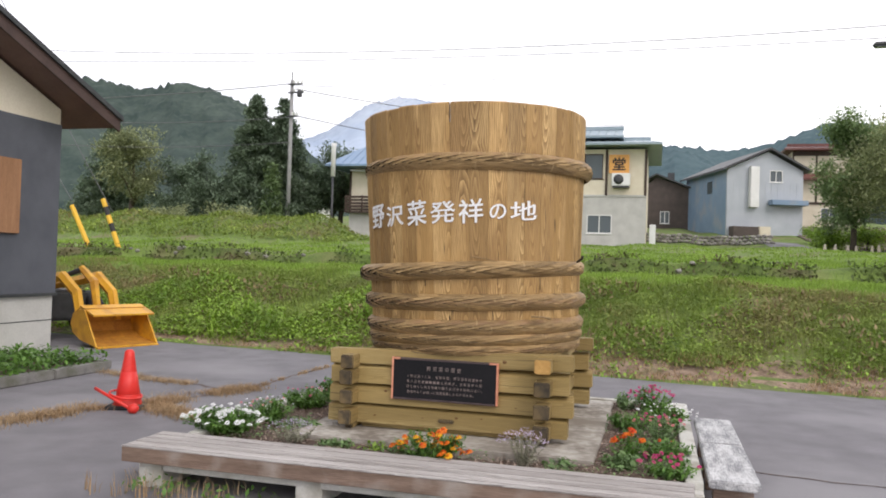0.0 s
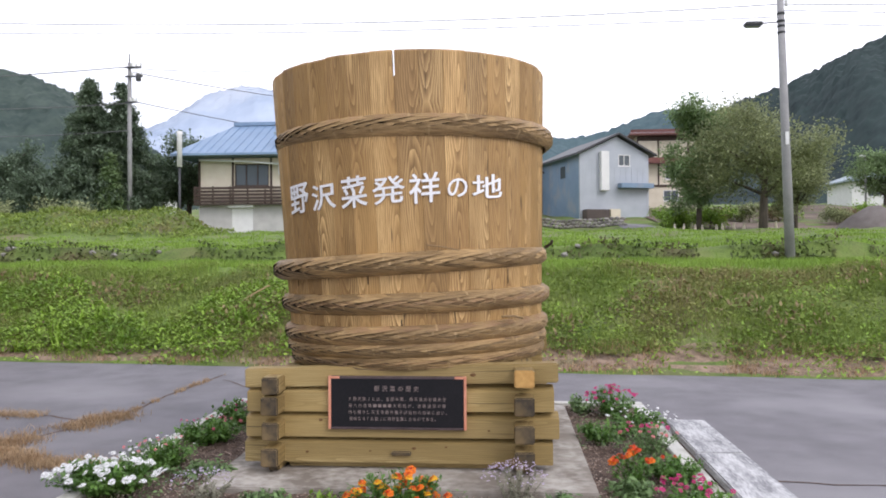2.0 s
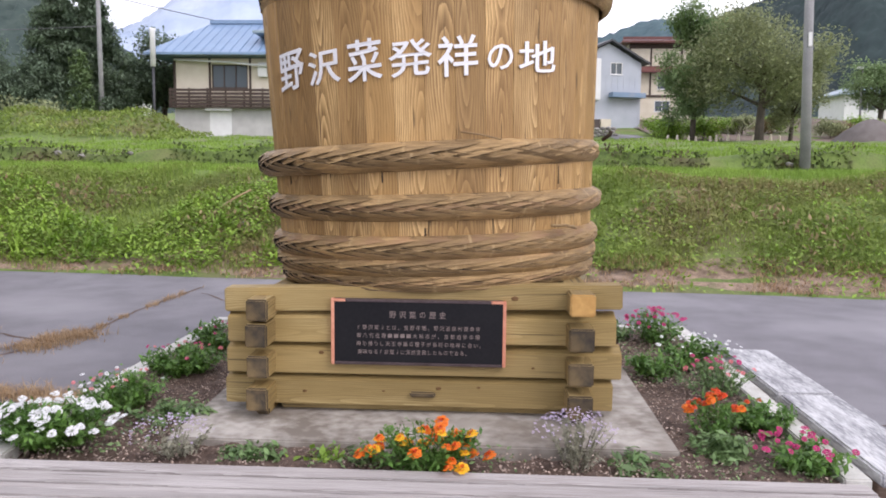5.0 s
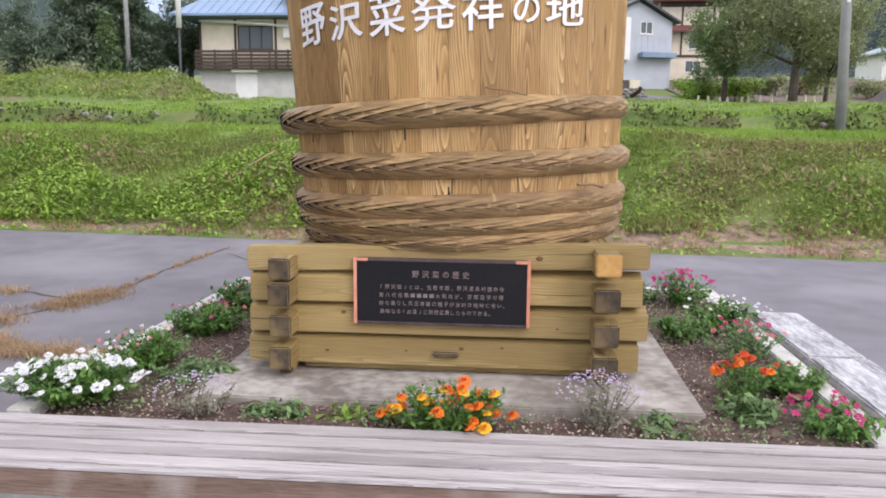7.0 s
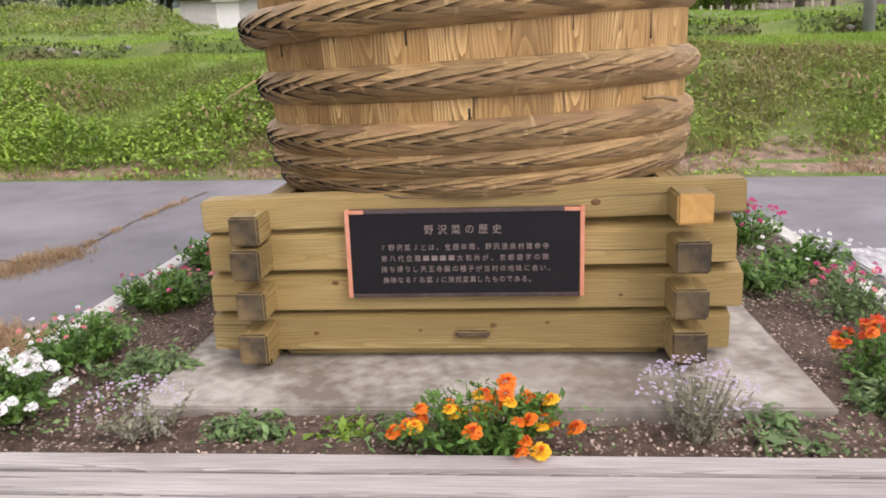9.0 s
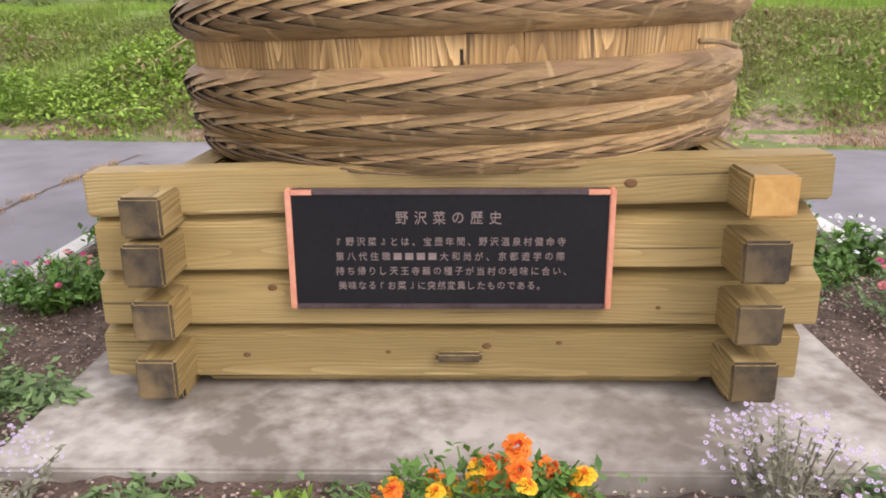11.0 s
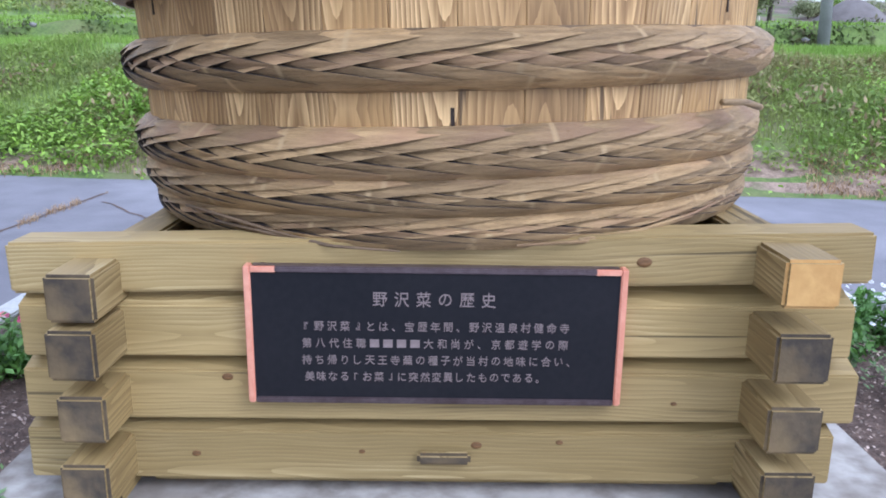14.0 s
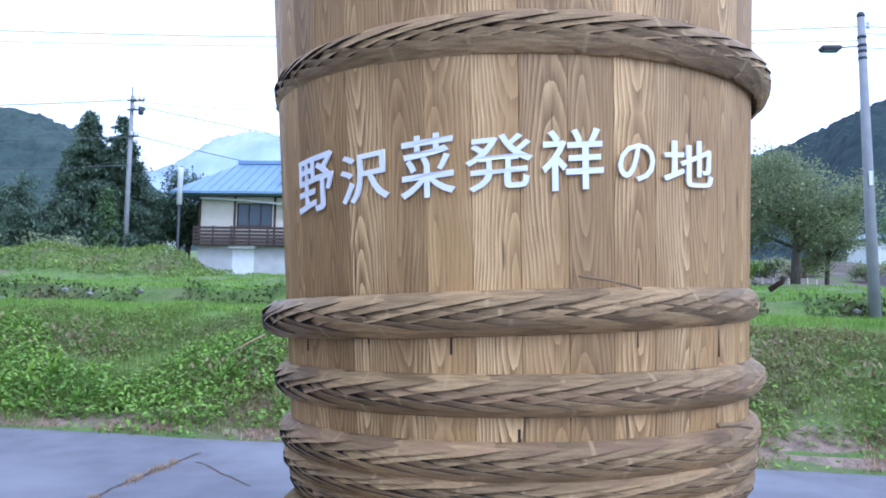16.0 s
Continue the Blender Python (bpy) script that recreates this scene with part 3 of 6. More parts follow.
def crack(points, name, label, tuft=0.05, count=60, height=0.07, wide=0.05):
    """A joint in the asphalt filled with soil, with dry grass growing along it."""
    th = thing(name, (0, 0, 0), label, "dry grass")
    pts = [Vector((x, y, 0.004)) for x, y in points]
    verts, spots = [], []
    for i in range(len(pts) - 1):
        way = (pts[i + 1] - pts[i])
        steps = max(2, int(way.length / 0.15))
        side = Vector((-way.y, way.x, 0)).normalized()
        for k in range(steps):
            p = pts[i] + way * k / steps + side * rng.normal(0, 0.012)
            verts += [p - side * wide * rng.uniform(0.15, 0.5), p + side * wide * rng.uniform(0.15, 0.5)]
        for k in range(int(count * way.length)):
            p = pts[i] + way * rng.uniform(0, 1) + side * rng.normal(0, tuft)
            if math.sin(p.x * 5 + p.y * 3.1) + 0.5 * math.sin(p.y * 9) > -0.6:
                spots.append((p.x, p.y, 0))
    n = len(verts) // 2
    put("soil_strip", grid_mesh("soil_strip", verts, [(2 * i, 2 * i + 1, 2 * i + 3, 2 * i + 2) for i in range(n - 1)], M_SOIL), th)
    if spots:
        put("tufts", np_mesh("tufts", *blades(np.array(spots), height, 0.004, 1.9, rng, 6, tuft * 0.6), M_DRY), th)
    return th


crack([(-3.36, 5.0), (-3.45, 3.5), (-3.42, 2.2)], "joint_grass", "brown dry grass growing from an asphalt joint", 0.03, 60, 0.05)
crack([(-3.42, 2.2), (-3.62, 1.5), (-3.92, 0.75)], "joint_grass", "thick brown dry grass beside the traffic cone", 0.11, 420, 0.065)
crack([(-3.6, 1.8), (-4.2, 2.05), (-5.2, 2.2), (-6.0, 2.5)], "joint_grass", "brown dry grass growing from an asphalt joint", 0.07, 170, 0.06)
crack([(-2.15, -0.06), (-2.8, 0.12), (-3.4, 0.34), (-4.0, 0.62)], "joint_grass", "thick reddish dry grass growing from an asphalt joint", 0.10, 520, 0.075)
crack([(-4.2, 0.5), (-4.45, -0.4), (-4.67, -1.1), (-4.9, -2.4)], "joint_grass", "thick brown dry grass growing from an asphalt joint", 0.11, 380, 0.07)
crack([(2.5, 0.06), (3.4, -0.04), (4.6, -0.02), (7.5, -0.1)], "joint_crack", "thin crack in the asphalt with dry debris", 0.01, 0, 0.02, 0.035)
crack([(-2.3, 3.6), (-3.3, 4.7)], "joint_crack", "thin crack in the asphalt with dry debris", 0.01, 0, 0.02, 0.03)

# ---- mountains and hills ----
def ridge(name, skyline, far, material, label, rough, seed):
    """A wooded range whose crest follows (bearing, elevation) in degrees seen from the road, with spurs running down to its foot."""
    az = np.arange(skyline[0][0], skyline[-1][0] + 0.01, 0.25)
    el = np.interp(az, [s[0] for s in skyline], [s[1] for s in skyline])
    rows, steps = [], 80
    r = np.random.default_rng(seed)
    ph = r.uniform(0, 6, 6)
    for k in range(steps + 1):
        f = k / steps
        dist = far * (0.55 + 0.45 * f)
        spur = sum(np.sin(az * w + p + 3 * f) / (i + 1) ** 1.8 for i, (w, p) in enumerate(zip((0.5, 0.9, 1.7, 3.1, 5.3, 8.7), ph)))
        h = (1.7 + far * np.tan(np.radians(el))) * (f ** 0.9) * (1 + 0.2 * spur * (1 - f) * 2 * f)
        h = h + r.normal(0, rough, len(az)) * (0.35 + 0.65 * f) - 3 * (k == 0)
        rows.append(np.c_[dist * np.sin(np.radians(az)), -7 + dist * np.cos(np.radians(az)), h])
    rows.append(rows[-1] + np.c_[rows[-1][:, :2] * 0.2, -rows[-1][:, 2] - 5])
    v = np.concatenate(rows)
    n = len(az)
    i = (np.arange(steps + 1)[:, None] * n + np.arange(n - 1)[None]).ravel()
    me = np_mesh(name, v, np.stack([i, i + 1, i + n + 1, i + n], 1), material, True)
    share = me.attributes.new("height_share", "FLOAT", "POINT")
    share.data.foreach_set("value", np.repeat(np.minimum(np.arange(steps + 2) / steps, 1.0), n).astype(np.float32))
    ob = put(name, me)
    return tagged(ob, label, "mountain", kind="structure")


ridge("backdrop_mist", [(-34, 4), (-26, 8.3), (-23.7, 9.3), (-22.6, 10.1), (-21.1, 11.2), (-18.8, 11.9), (-17, 11.7), (-13, 11), (-8, 9.8), (-2, 8.2), (4, 6), (10, 2)], 1500, M_MIST_TINT, "pale blue mist-tinted mountain, see-through along its crest", 1.5, 3)
ridge("backdrop_range", [(-8, 4), (-3, 7.5), (0.1, 8.6), (2.7, 8.45), (4.9, 8.25), (7.6, 8.8), (9.5, 9.5), (11.8, 10.05), (13.6, 9.55), (18, 8), (30, 6)], 1100, M_FOREST_MID, "wooded mountain range tinted blue-green for haze", 1.5, 5)
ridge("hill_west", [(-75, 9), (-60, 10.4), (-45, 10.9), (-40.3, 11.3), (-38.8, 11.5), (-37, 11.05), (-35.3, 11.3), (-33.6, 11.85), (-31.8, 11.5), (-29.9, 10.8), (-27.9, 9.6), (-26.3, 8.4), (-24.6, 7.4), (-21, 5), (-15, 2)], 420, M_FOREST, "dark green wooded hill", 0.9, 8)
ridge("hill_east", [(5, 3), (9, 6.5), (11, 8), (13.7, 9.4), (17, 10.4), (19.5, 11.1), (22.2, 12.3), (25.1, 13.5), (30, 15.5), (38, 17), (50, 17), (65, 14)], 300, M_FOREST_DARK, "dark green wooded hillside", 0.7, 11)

# ---- the giant tub ----
LEAN = -1.8
TUB_LOW, TUB_TOP = 0.985, 3.045


def tub_r(z):
    return 0.968 + 0.0437 * (z - 1.525)


tub = new("giant_tub")
tub.matrix_world = Matrix.Translation((0, 0, 1.6)) @ pose(0, 0, 0, 0, LEAN, 0) @ Matrix.Translation((0, 0, -1.6))
tagged(tub, "giant brown wooden stave tub bound with braided hoops", "wooden tub")
STAVES = 40


def stave_mesh(name, left=0.0, right=0.0, top=TUB_TOP):
    """One stave round the angle 0 (towards -y). left, right: how far its edge is cut back in the top 16 cm."""
    verts, faces = [], []
    half = math.pi / STAVES
    levels = [TUB_LOW + (TUB_TOP - 0.17 - TUB_LOW) * k / 8 for k in range(9)] + [TUB_TOP - 0.165, top - 0.012, top]
    for j, z in enumerate(levels):
        r = tub_r(z)
        cut = z > TUB_TOP - 0.168
        a0, a1 = -half + 0.0006 + (left if cut else 0), half - 0.0006 - (right if cut else 0)
        dip = 0.006 if j == len(levels) - 1 else 0.0
        outer = [(a0, -0.0022), (a0 + 0.003, 0)] + [(a0 + (a1 - a0) * f, 0.0012 * math.sin(math.pi * f)) for f in (0.3, 0.5, 0.7)] + [(a1 - 0.003, 0), (a1, -0.0022)]
        ring = [(a, r + d - dip) for a, d in outer] + [(a1, r - 0.055), (a0, r - 0.055)]
        verts += [(math.sin(a) * q, -math.cos(a) * q, z) for a, q in ring]
    k = 9
    for j in range(len(levels) - 1):
        for i in range(k):
            faces.append((j * k + i, j * k + (i + 1) % k, (j + 1) * k + (i + 1) % k, (j + 1) * k + i))
    faces += [tuple(range(k))[::-1], tuple(range((len(levels) - 1) * k, len(levels) * k))]
    return grid_mesh(name, verts, faces, M_STAVE)


plain_stave, cut_left, cut_right = stave_mesh("stave"), stave_mesh("stave", left=0.006), stave_mesh("stave", right=0.006)
START = 1.2 + 180 / STAVES
for k in range(STAVES):
    me = cut_left if k == 0 else cut_right if k == STAVES - 1 else plain_stave
    st = put("stave", me, tub, rot=(0, 0, START + 360 / STAVES * k))
    st.location.z = 0 if k in (0, STAVES - 1) else random.uniform(-0.007, 0.003)
put("tub_bottom", lathe_mesh("tub_bottom", [(0.88, 0.99), (0.88, 1.05)], M_DARK_WOOD_SHADE, 40), tub)


def hoop(zc, half, thick, pitch, tilt, seed):
    """A braided hoop: long splints that part from its middle line, up and down, over a core darkened to shade their
    gaps.
    """
    r = np.random.default_rng(seed)

    def at(theta, v, lift):
        v = np.clip(v, -1, 1)
        z = zc + half * v
        rad = tub_r(z) + thick * np.sqrt(np.maximum(1 - np.abs(v) ** 2.4, 0)) + lift
        return np.stack([np.sin(theta) * rad, -np.cos(theta) * rad, z], -1)

    ring = []
    for k in range(97):
        th = 2 * math.pi * k / 96
        ring += [at(np.array([th]), np.array([v]), -0.003)[0] for v in np.linspace(-0.97, 0.97, 9)]
    core = grid_mesh("hoop_core_shade", ring, [(9 * k + j, 9 * k + j + 1, 9 * k + j + 10, 9 * k + j + 9) for k in range(96) for j in range(8)], M_HOOP_CORE, True)
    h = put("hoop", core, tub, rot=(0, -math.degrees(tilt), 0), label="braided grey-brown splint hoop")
    n = int(2 * math.pi * tub_r(zc) / pitch)
    seg, kinds = 16, {}
    for up in (1, -1):
        kinds[up] = []
        for var in range(7):
            reach = r.uniform(2.7, 3.1) * 2 * math.pi / n
            wide = r.uniform(0.66, 0.8)
            f = np.linspace(0, 1, seg + 1)
            mid = up * (-0.22 + 1.02 * np.sin(f * math.pi / 2) ** r.uniform(0.85, 1.1))
            taper = (1 - 0.75 * np.clip((f - 0.7) / 0.3, 0, 1) ** 1.3) * (0.75 + 0.25 * np.minimum(1, f * 4))
            curl = r.uniform(0.9, 1.25)
            rows = []
            for e, raised in ((-0.5, -0.010), (-0.38, -0.002), (0.0, 0.006), (0.34, 0.014 * curl), (0.45, 0.016 * curl), (0.5, -0.006)):
                w = e * up * -1 * wide * taper
                lift = (0.004 + raised) * (half / 0.07) - 0.014 * np.clip(1 - f * 5, 0, 1) - 0.014 * np.clip((f - 0.82) / 0.18, 0, 1)
                rows.append(at(reach * f, mid + w, lift))
            verts = np.stack(rows, 1).reshape(-1, 3)
            k = len(rows)
            faces = [(k * s_ + q, k * s_ + q + 1, k * s_ + q + k + 1, k * s_ + q + k) for s_ in range(seg) for q in range(k - 1)]
            me = grid_mesh("splint", verts, faces, M_HOOP)
            # each splint's last edge face is near-black: overlap shade painted on
            me.materials.append(M_DARK_WOOD_SHADE)
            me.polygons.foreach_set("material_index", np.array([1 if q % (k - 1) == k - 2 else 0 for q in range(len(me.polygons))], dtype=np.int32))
            kinds[up].append(me)
    for i in range(n):
        for up in (1, -1):
            ang = (i + (0.5 if up < 0 else 0) + r.normal(0, 0.08)) * 360 / n
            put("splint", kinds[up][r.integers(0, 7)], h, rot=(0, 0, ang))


hoop(2.562, 0.073, 0.024, 0.165, -0.012, 1)
hoop(1.662, 0.075, 0.048, 0.17, 0.020, 2)
hoop(1.400, 0.070, 0.040, 0.17, 0.0, 3)
hoop(1.190, 0.066, 0.030, 0.175, 0.002, 4)
hoop(1.092, 0.052, 0.024, 0.19, 0.0, 5)
hoop(1.010, 0.048, 0.006, 0.19, -0.004, 6)

# loose splint ends
put("loose_splint", tube_mesh("loose_splint", [(0.20, -1.005, 1.775), (0.30, -0.985, 1.76), (0.40, -0.955, 1.735)], 0.005, M_HOOP, 6), tub)
put("loose_splint", tube_mesh("loose_splint", [(0.985, -0.36, 1.735), (1.03, -0.37, 1.765), (1.035, -0.38, 1.785)], 0.012, M_DARK_WOOD_SHADE, 6), tub)
put("loose_splint", tube_mesh("loose_splint", [(0.66, -0.81, 1.285), (0.74, -0.745, 1.28), (0.80, -0.69, 1.262)], 0.009, M_HOOP, 6), tub)

for k, (x0, z0, x1, z1) in enumerate(((-0.70, 1.035, -0.28, 0.985), (-0.60, 1.005, -0.12, 0.972), (0.15, 0.972, 0.62, 0.990), (0.30, 0.980, 0.78, 1.010))):
    pts = []
    for f in (0, 0.33, 0.67, 1):
        x = x0 + (x1 - x0) * f
        pts.append((x, -math.sqrt(0.978 ** 2 - x * x), z0 + (z1 - z0) * f + 0.006 * math.sin(5 * f + k)))
    put("loose_splint", tube_mesh("loose_splint", pts, [0.004, 0.005, 0.004, 0.002], M_HOOP_CORE if k < 2 else M_HOOP, 6), tub)
# stave joints that have opened
for ang, z0, z1, w in ((-52, 1.525, 1.60, 0.009), (-12.3, 1.53, 1.60, 0.008), (0.4, 1.245, 1.295, 0.009), (-30.5, 1.56, 1.60, 0.005), (24, 1.545, 1.60, 0.005), (47, 1.50, 1.60, 0.006)):
    r0 = tub_r((z0 + z1) / 2)
    gap = box_mesh("open_joint", (-w / 2, -r0 - 0.0022, z0), (w / 2, -r0 + 0.01, z1), M_DARK_WOOD_SHADE)
    put("open_joint", gap, tub, rot=(0, 0, ang), label="dark open stave joint")

# the painted words, one raised character after another round the front
for ch, ang, z, w, h in (("野", -45.4, 2.125, 0.235, 0.212), ("沢", -30.2, 2.119, 0.212, 0.18), ("菜", -16.1, 2.134, 0.19, 0.215), ("発", -2.5, 2.134, 0.216, 0.185),
                         ("祥", 11.0, 2.140, 0.2, 0.204), ("の", 23.6, 2.137, 0.137, 0.130), ("地", 36.5, 2.147, 0.24, 0.165)):
    me, mw, mh = text_mesh(ch, M_LETTER, 0.003, 0.010)
    co = np.zeros(len(me.vertices) * 3)
    me.vertices.foreach_get("co", co)
    co = co.reshape(-1, 3)
    zz = z + 0.008 + co[:, 2] * h / mh * 0.96 + co[:, 0] * w / mw * 0.07
    rad = tub_r(zz) + 0.010 - co[:, 1]
    a = radians(ang) + co[:, 0] * w / mw / tub_r(z)
    me.vertices.foreach_set("co", np.stack([np.sin(a) * rad, -np.cos(a) * rad, zz], 1).ravel())
    me.update()
    put("character", me, tub, label="raised white painted character")

# ---- the log crib under the tub ----
crib = thing("log_crib", (0, 0, 0.305), "crib of notched yellow-brown timber beams under the tub", "timber base")
Z0 = 0.305


def beam(lo, hi, along, tilt=0.0, ends=None, name="beam", cap=0.0):
    """A squared timber with eased edges and darker end grain; cap: its top is planed to a slope of that height that bears the next one."""
    mid = [(a + b) / 2 for a, b in zip(lo, hi)]
    half = [(b - a) / 2 for a, b in zip(lo, hi)]
    bm = bmesh.new()
    if cap:
        (hx_, hy_, hz_), slope_ = half, 0.095
        outline = [(-hy_, -hz_), (-hy_, hz_), (-hy_ + slope_, hz_ + cap), (hy_ - 0.02, hz_ + cap), (hy_, hz_), (hy_, -hz_)]
        rows = [[bm.verts.new((x, y, z)) for y, z in outline] for x in (-hx_, hx_)]
        bm.faces.new(rows[0])
        bm.faces.new(rows[1][::-1])
        for k in range(6):
            bm.faces.new((rows[0][k], rows[1][k], rows[1][(k + 1) % 6], rows[0][(k + 1) % 6]))
        bmesh.ops.recalc_face_normals(bm, faces=bm.faces)
        bmesh.ops.bevel(bm, geom=list(bm.edges), offset=0.005, segments=2, affect="EDGES")
        bm.normal_update()
    else:
        add_box(bm, [-h for h in half], half, 0.008)
    bm.faces.ensure_lookup_table()
    i = 0 if along == "x" else 1
    for f in bm.faces:
        f.material_index = 1 if abs(f.normal[i]) > 0.3 else 0
    me = finish(bm, name, [M_BEAM if along == "x" else M_BEAM_Y, ends or M_END])
    return put(name, me, crib, (mid[0], mid[1], mid[2] - Z0), rot=(0, tilt, 0))


LEVELS = ((0.350, 0.484), (0.517, 0.647), (0.687, 0.820), (0.862, 0.988))
jit = random.Random(4)
for n, (za, zb) in enumerate(LEVELS):
    tl = (0, -0.1, -0.4, -1.35)[n]
    cap = (0.030, 0.036, 0.036, 0)[n]
    beam((-1.035 - (0.035 if n == 3 else 0) + jit.uniform(-0.02, 0.03), -0.925, za), (1.02 + jit.uniform(-0.03, 0.02), -0.80, zb), "x", tl, M_BEAM, cap=cap)
    beam((-1.03, 0.80, za), (1.03 + jit.uniform(-0.03, 0.03), 0.925, zb), "x", tl, M_BEAM, cap=cap)
    dl, dr = (0, 0, -0.006, -0.05)[n], (0, 0, 0.004, 0.008)[n]
    beam((-0.885, -1.085 + jit.uniform(-0.015, 0.015), za + 0.006 + dl), (-0.772, 1.08, zb - 0.008 + dl), "y")
    beam((0.745, -1.085 + jit.uniform(-0.015, 0.015), za + 0.006 + dr), (0.872, 1.08, zb - 0.008 + dr), "y", 0, M_END_NEW if n == 3 else M_END)
# sill timbers that carry the crib
beam((-0.76, -0.87, 0.309), (0.74, -0.82, 0.347), "x", name="sill")
beam((-0.86, -1.0, 0.309), (-0.79, 1.0, 0.352), "y", name="sill")
beam((0.77, -1.0, 0.309), (0.85, 1.0, 0.352), "y", name="sill")
beam((-0.76, 0.82, 0.309), (0.74, 0.87, 0.347), "x", name="sill")
# bearers hidden under the tub
beam((-0.772, -0.36, 0.84), (0.745, -0.24, 0.983), "x", name="bearer")
beam((-0.772, 0.24, 0.84), (0.745, 0.36, 0.983), "x", name="bearer")
beam((-0.06, -0.951, 0.405), (0.075, -0.926, 0.437), "y", 0, M_END, "peg")
# knots in the front faces
for kx, kz, kr in ((-0.43, 0.915, 0.013), (0.48, 0.935, 0.016), (-0.53, 0.63, 0.012), (0.09, 0.45, 0.012), (-0.62, 0.42, 0.01), (0.3, 0.46, 0.008), (-0.2, 0.43, 0.007), (0.58, 0.57, 0.007)):
    knot = put("knot", lathe_mesh("knot", [(kr, 0), (kr * 0.9, 0.003), (kr * 0.3, 0.002)], M_KNOT, 12), crib, (kx, -0.9245, kz - Z0), rot=(90, 0, 0), scale=(1.2, 0.8, 1))

# ---- the plaque ----
PX0, PX1, PZ0, PZ1, PY = -0.471, 0.437, 0.578, 0.925, -0.951
plaque = thing("plaque", ((PX0 + PX1) / 2, PY, (PZ0 + PZ1) / 2), "black metal plaque with copper rim and engraved history text", "plaque")
pw, ph = (PX1 - PX0) / 2, (PZ1 - PZ0) / 2
put("plate", box_mesh("plate", (-pw + 0.01, -0.004, -ph + 0.01), (pw - 0.01, 0.024, ph - 0.01), M_PLAQUE, 0.002), plaque)
put("rim_side", box_mesh("rim_side", (-pw, -0.010, -ph), (-pw + 0.017, 0.024, ph), M_COPPER, 0.003), plaque)
put("rim_side", box_mesh("rim_side", (pw - 0.017, -0.010, -ph), (pw, 0.024, ph), M_COPPER, 0.003), plaque)
put("rim_top", box_mesh("rim_top", (-pw + 0.017, -0.010, ph - 0.015), (pw - 0.017, 0.024, ph), M_EDGE_DARK, 0.003), plaque)
put("rim_bottom", box_mesh("rim_bottom", (-pw + 0.017, -0.010, -ph), (pw - 0.017, 0.024, -ph + 0.015), M_EDGE_DARK, 0.003), plaque)
for sx in (-1, 1):
    put("rim_corner", box_mesh("rim_corner", (-0.03, -0.0105, 0), (0.03, 0, 0.0155), M_COPPER, 0.002), plaque, (sx * (pw - 0.047), 0, ph - 0.0155))


def line(text, x0, x1, z, high, bars=()):
    """A line of engraved text between x0 and x1; bars: character places where a plain bar stands for a name."""
    step = (x1 - x0) / len(text)
    for i, c in enumerate(text):
        cx = x0 + step * (i + 0.5)
        if i in bars:
            put("text_bar", box_mesh("text_bar", (-high * 0.4, -0.0015, -high * 0.35), (high * 0.4, 0.001, high * 0.35), M_TEXT), plaque, (cx, -0.0045, z))
            continue
        if c not in glyphs:
            glyphs[c] = text_mesh(c, M_TEXT, 0.001, 0.004)[0]
        small = c in "、。"
        k = high * 0.95
        ob = put("character", glyphs[c], plaque, (cx - (step * 0.25 if small else 0), -0.0045, z - (high * 0.3 if small else 0)), scale=(k * 0.92, 1, k))


glyphs = {}
line("野沢菜の歷史", -0.158, 0.152, 0.093, 0.042)
line("『野沢菜』とは、宝歴年間、野沢温泉村健命寺", -0.325, 0.325, 0.025, 0.028)
line("第八代住職晃天園瑞大和尚が、京都遊学の際", -0.325, 0.325, -0.018, 0.028, bars=(5, 6, 7, 8))
line("持ち帰りし天王寺蕪の種子が当村の地味に合い、", -0.325, 0.345, -0.061, 0.028)
line("美味なる「お菜」に突然変異したものである。", -0.318, 0.27, -0.104, 0.028)

# ---- slab, bed, kerb, benches ----
slab = put("concrete_slab", box_mesh("concrete_slab", (-1.19, -1.365, 0.0), (1.24, 1.38, 0.307), M_SLAB, 0.008))
tagged(slab, "stained grey concrete slab under the timber crib", "slab", kind="structure")
kerb = thing("bed_kerb", (0, 0, 0), "white concrete kerb wall round the flower bed", "kerb", kind="structure")
for lo, hi in (((-1.96, -1.74, 0), (1.99, -1.62, 0.247)), ((-1.96, 1.50, 0), (1.99, 1.62, 0.30)), ((-1.96, -1.62, 0), (-1.84, 1.50, 0.30)), ((1.87, -1.62, 0), (1.99, 1.50, 0.30))):
    box("kerb_wall", lo, hi, M_KERB, kerb, 0.008)
for i in range(4):
    lo_x = (-2.02, -0.75, 0.55, 1.72)[i]
    box("kerb_foot", (lo_x, -2.15, 0), (lo_x + 0.2, -1.74, 0.188), M_KERB, kerb, 0.008)
box("kerb_lintel", (-1.82, -2.145, 0.128), (1.72, -2.03, 0.187), M_KERB, kerb, 0.008)
sx, sy = np.meshgrid(np.linspace(-1.84, 1.87, 70), np.linspace(-1.71, 1.5, 60))
sz = 0.262 + 0.02 * np.sin(3 * sx + 2 * sy) + rng.normal(0, 0.008, sx.shape)
si = (np.arange(59)[:, None] * 70 + np.arange(69)[None]).ravel()
soil = put("soil", np_mesh("soil", np.c_[sx.ravel(), sy.ravel(), sz.ravel()], np.stack([si, si + 1, si + 71, si + 70], 1), M_SOIL, True))
tagged(soil, "dark crumbly soil in the flower bed", "soil", kind="structure")


def in_bed(n):
    p = np.c_[rng.uniform(-1.82, 1.85, n), rng.uniform(-1.69, 1.48, n)]
    keep = ~((np.abs(p[:, 0] - 0.035) < 1.21) & (np.abs(p[:, 1]) < 1.39))
    return p[keep]


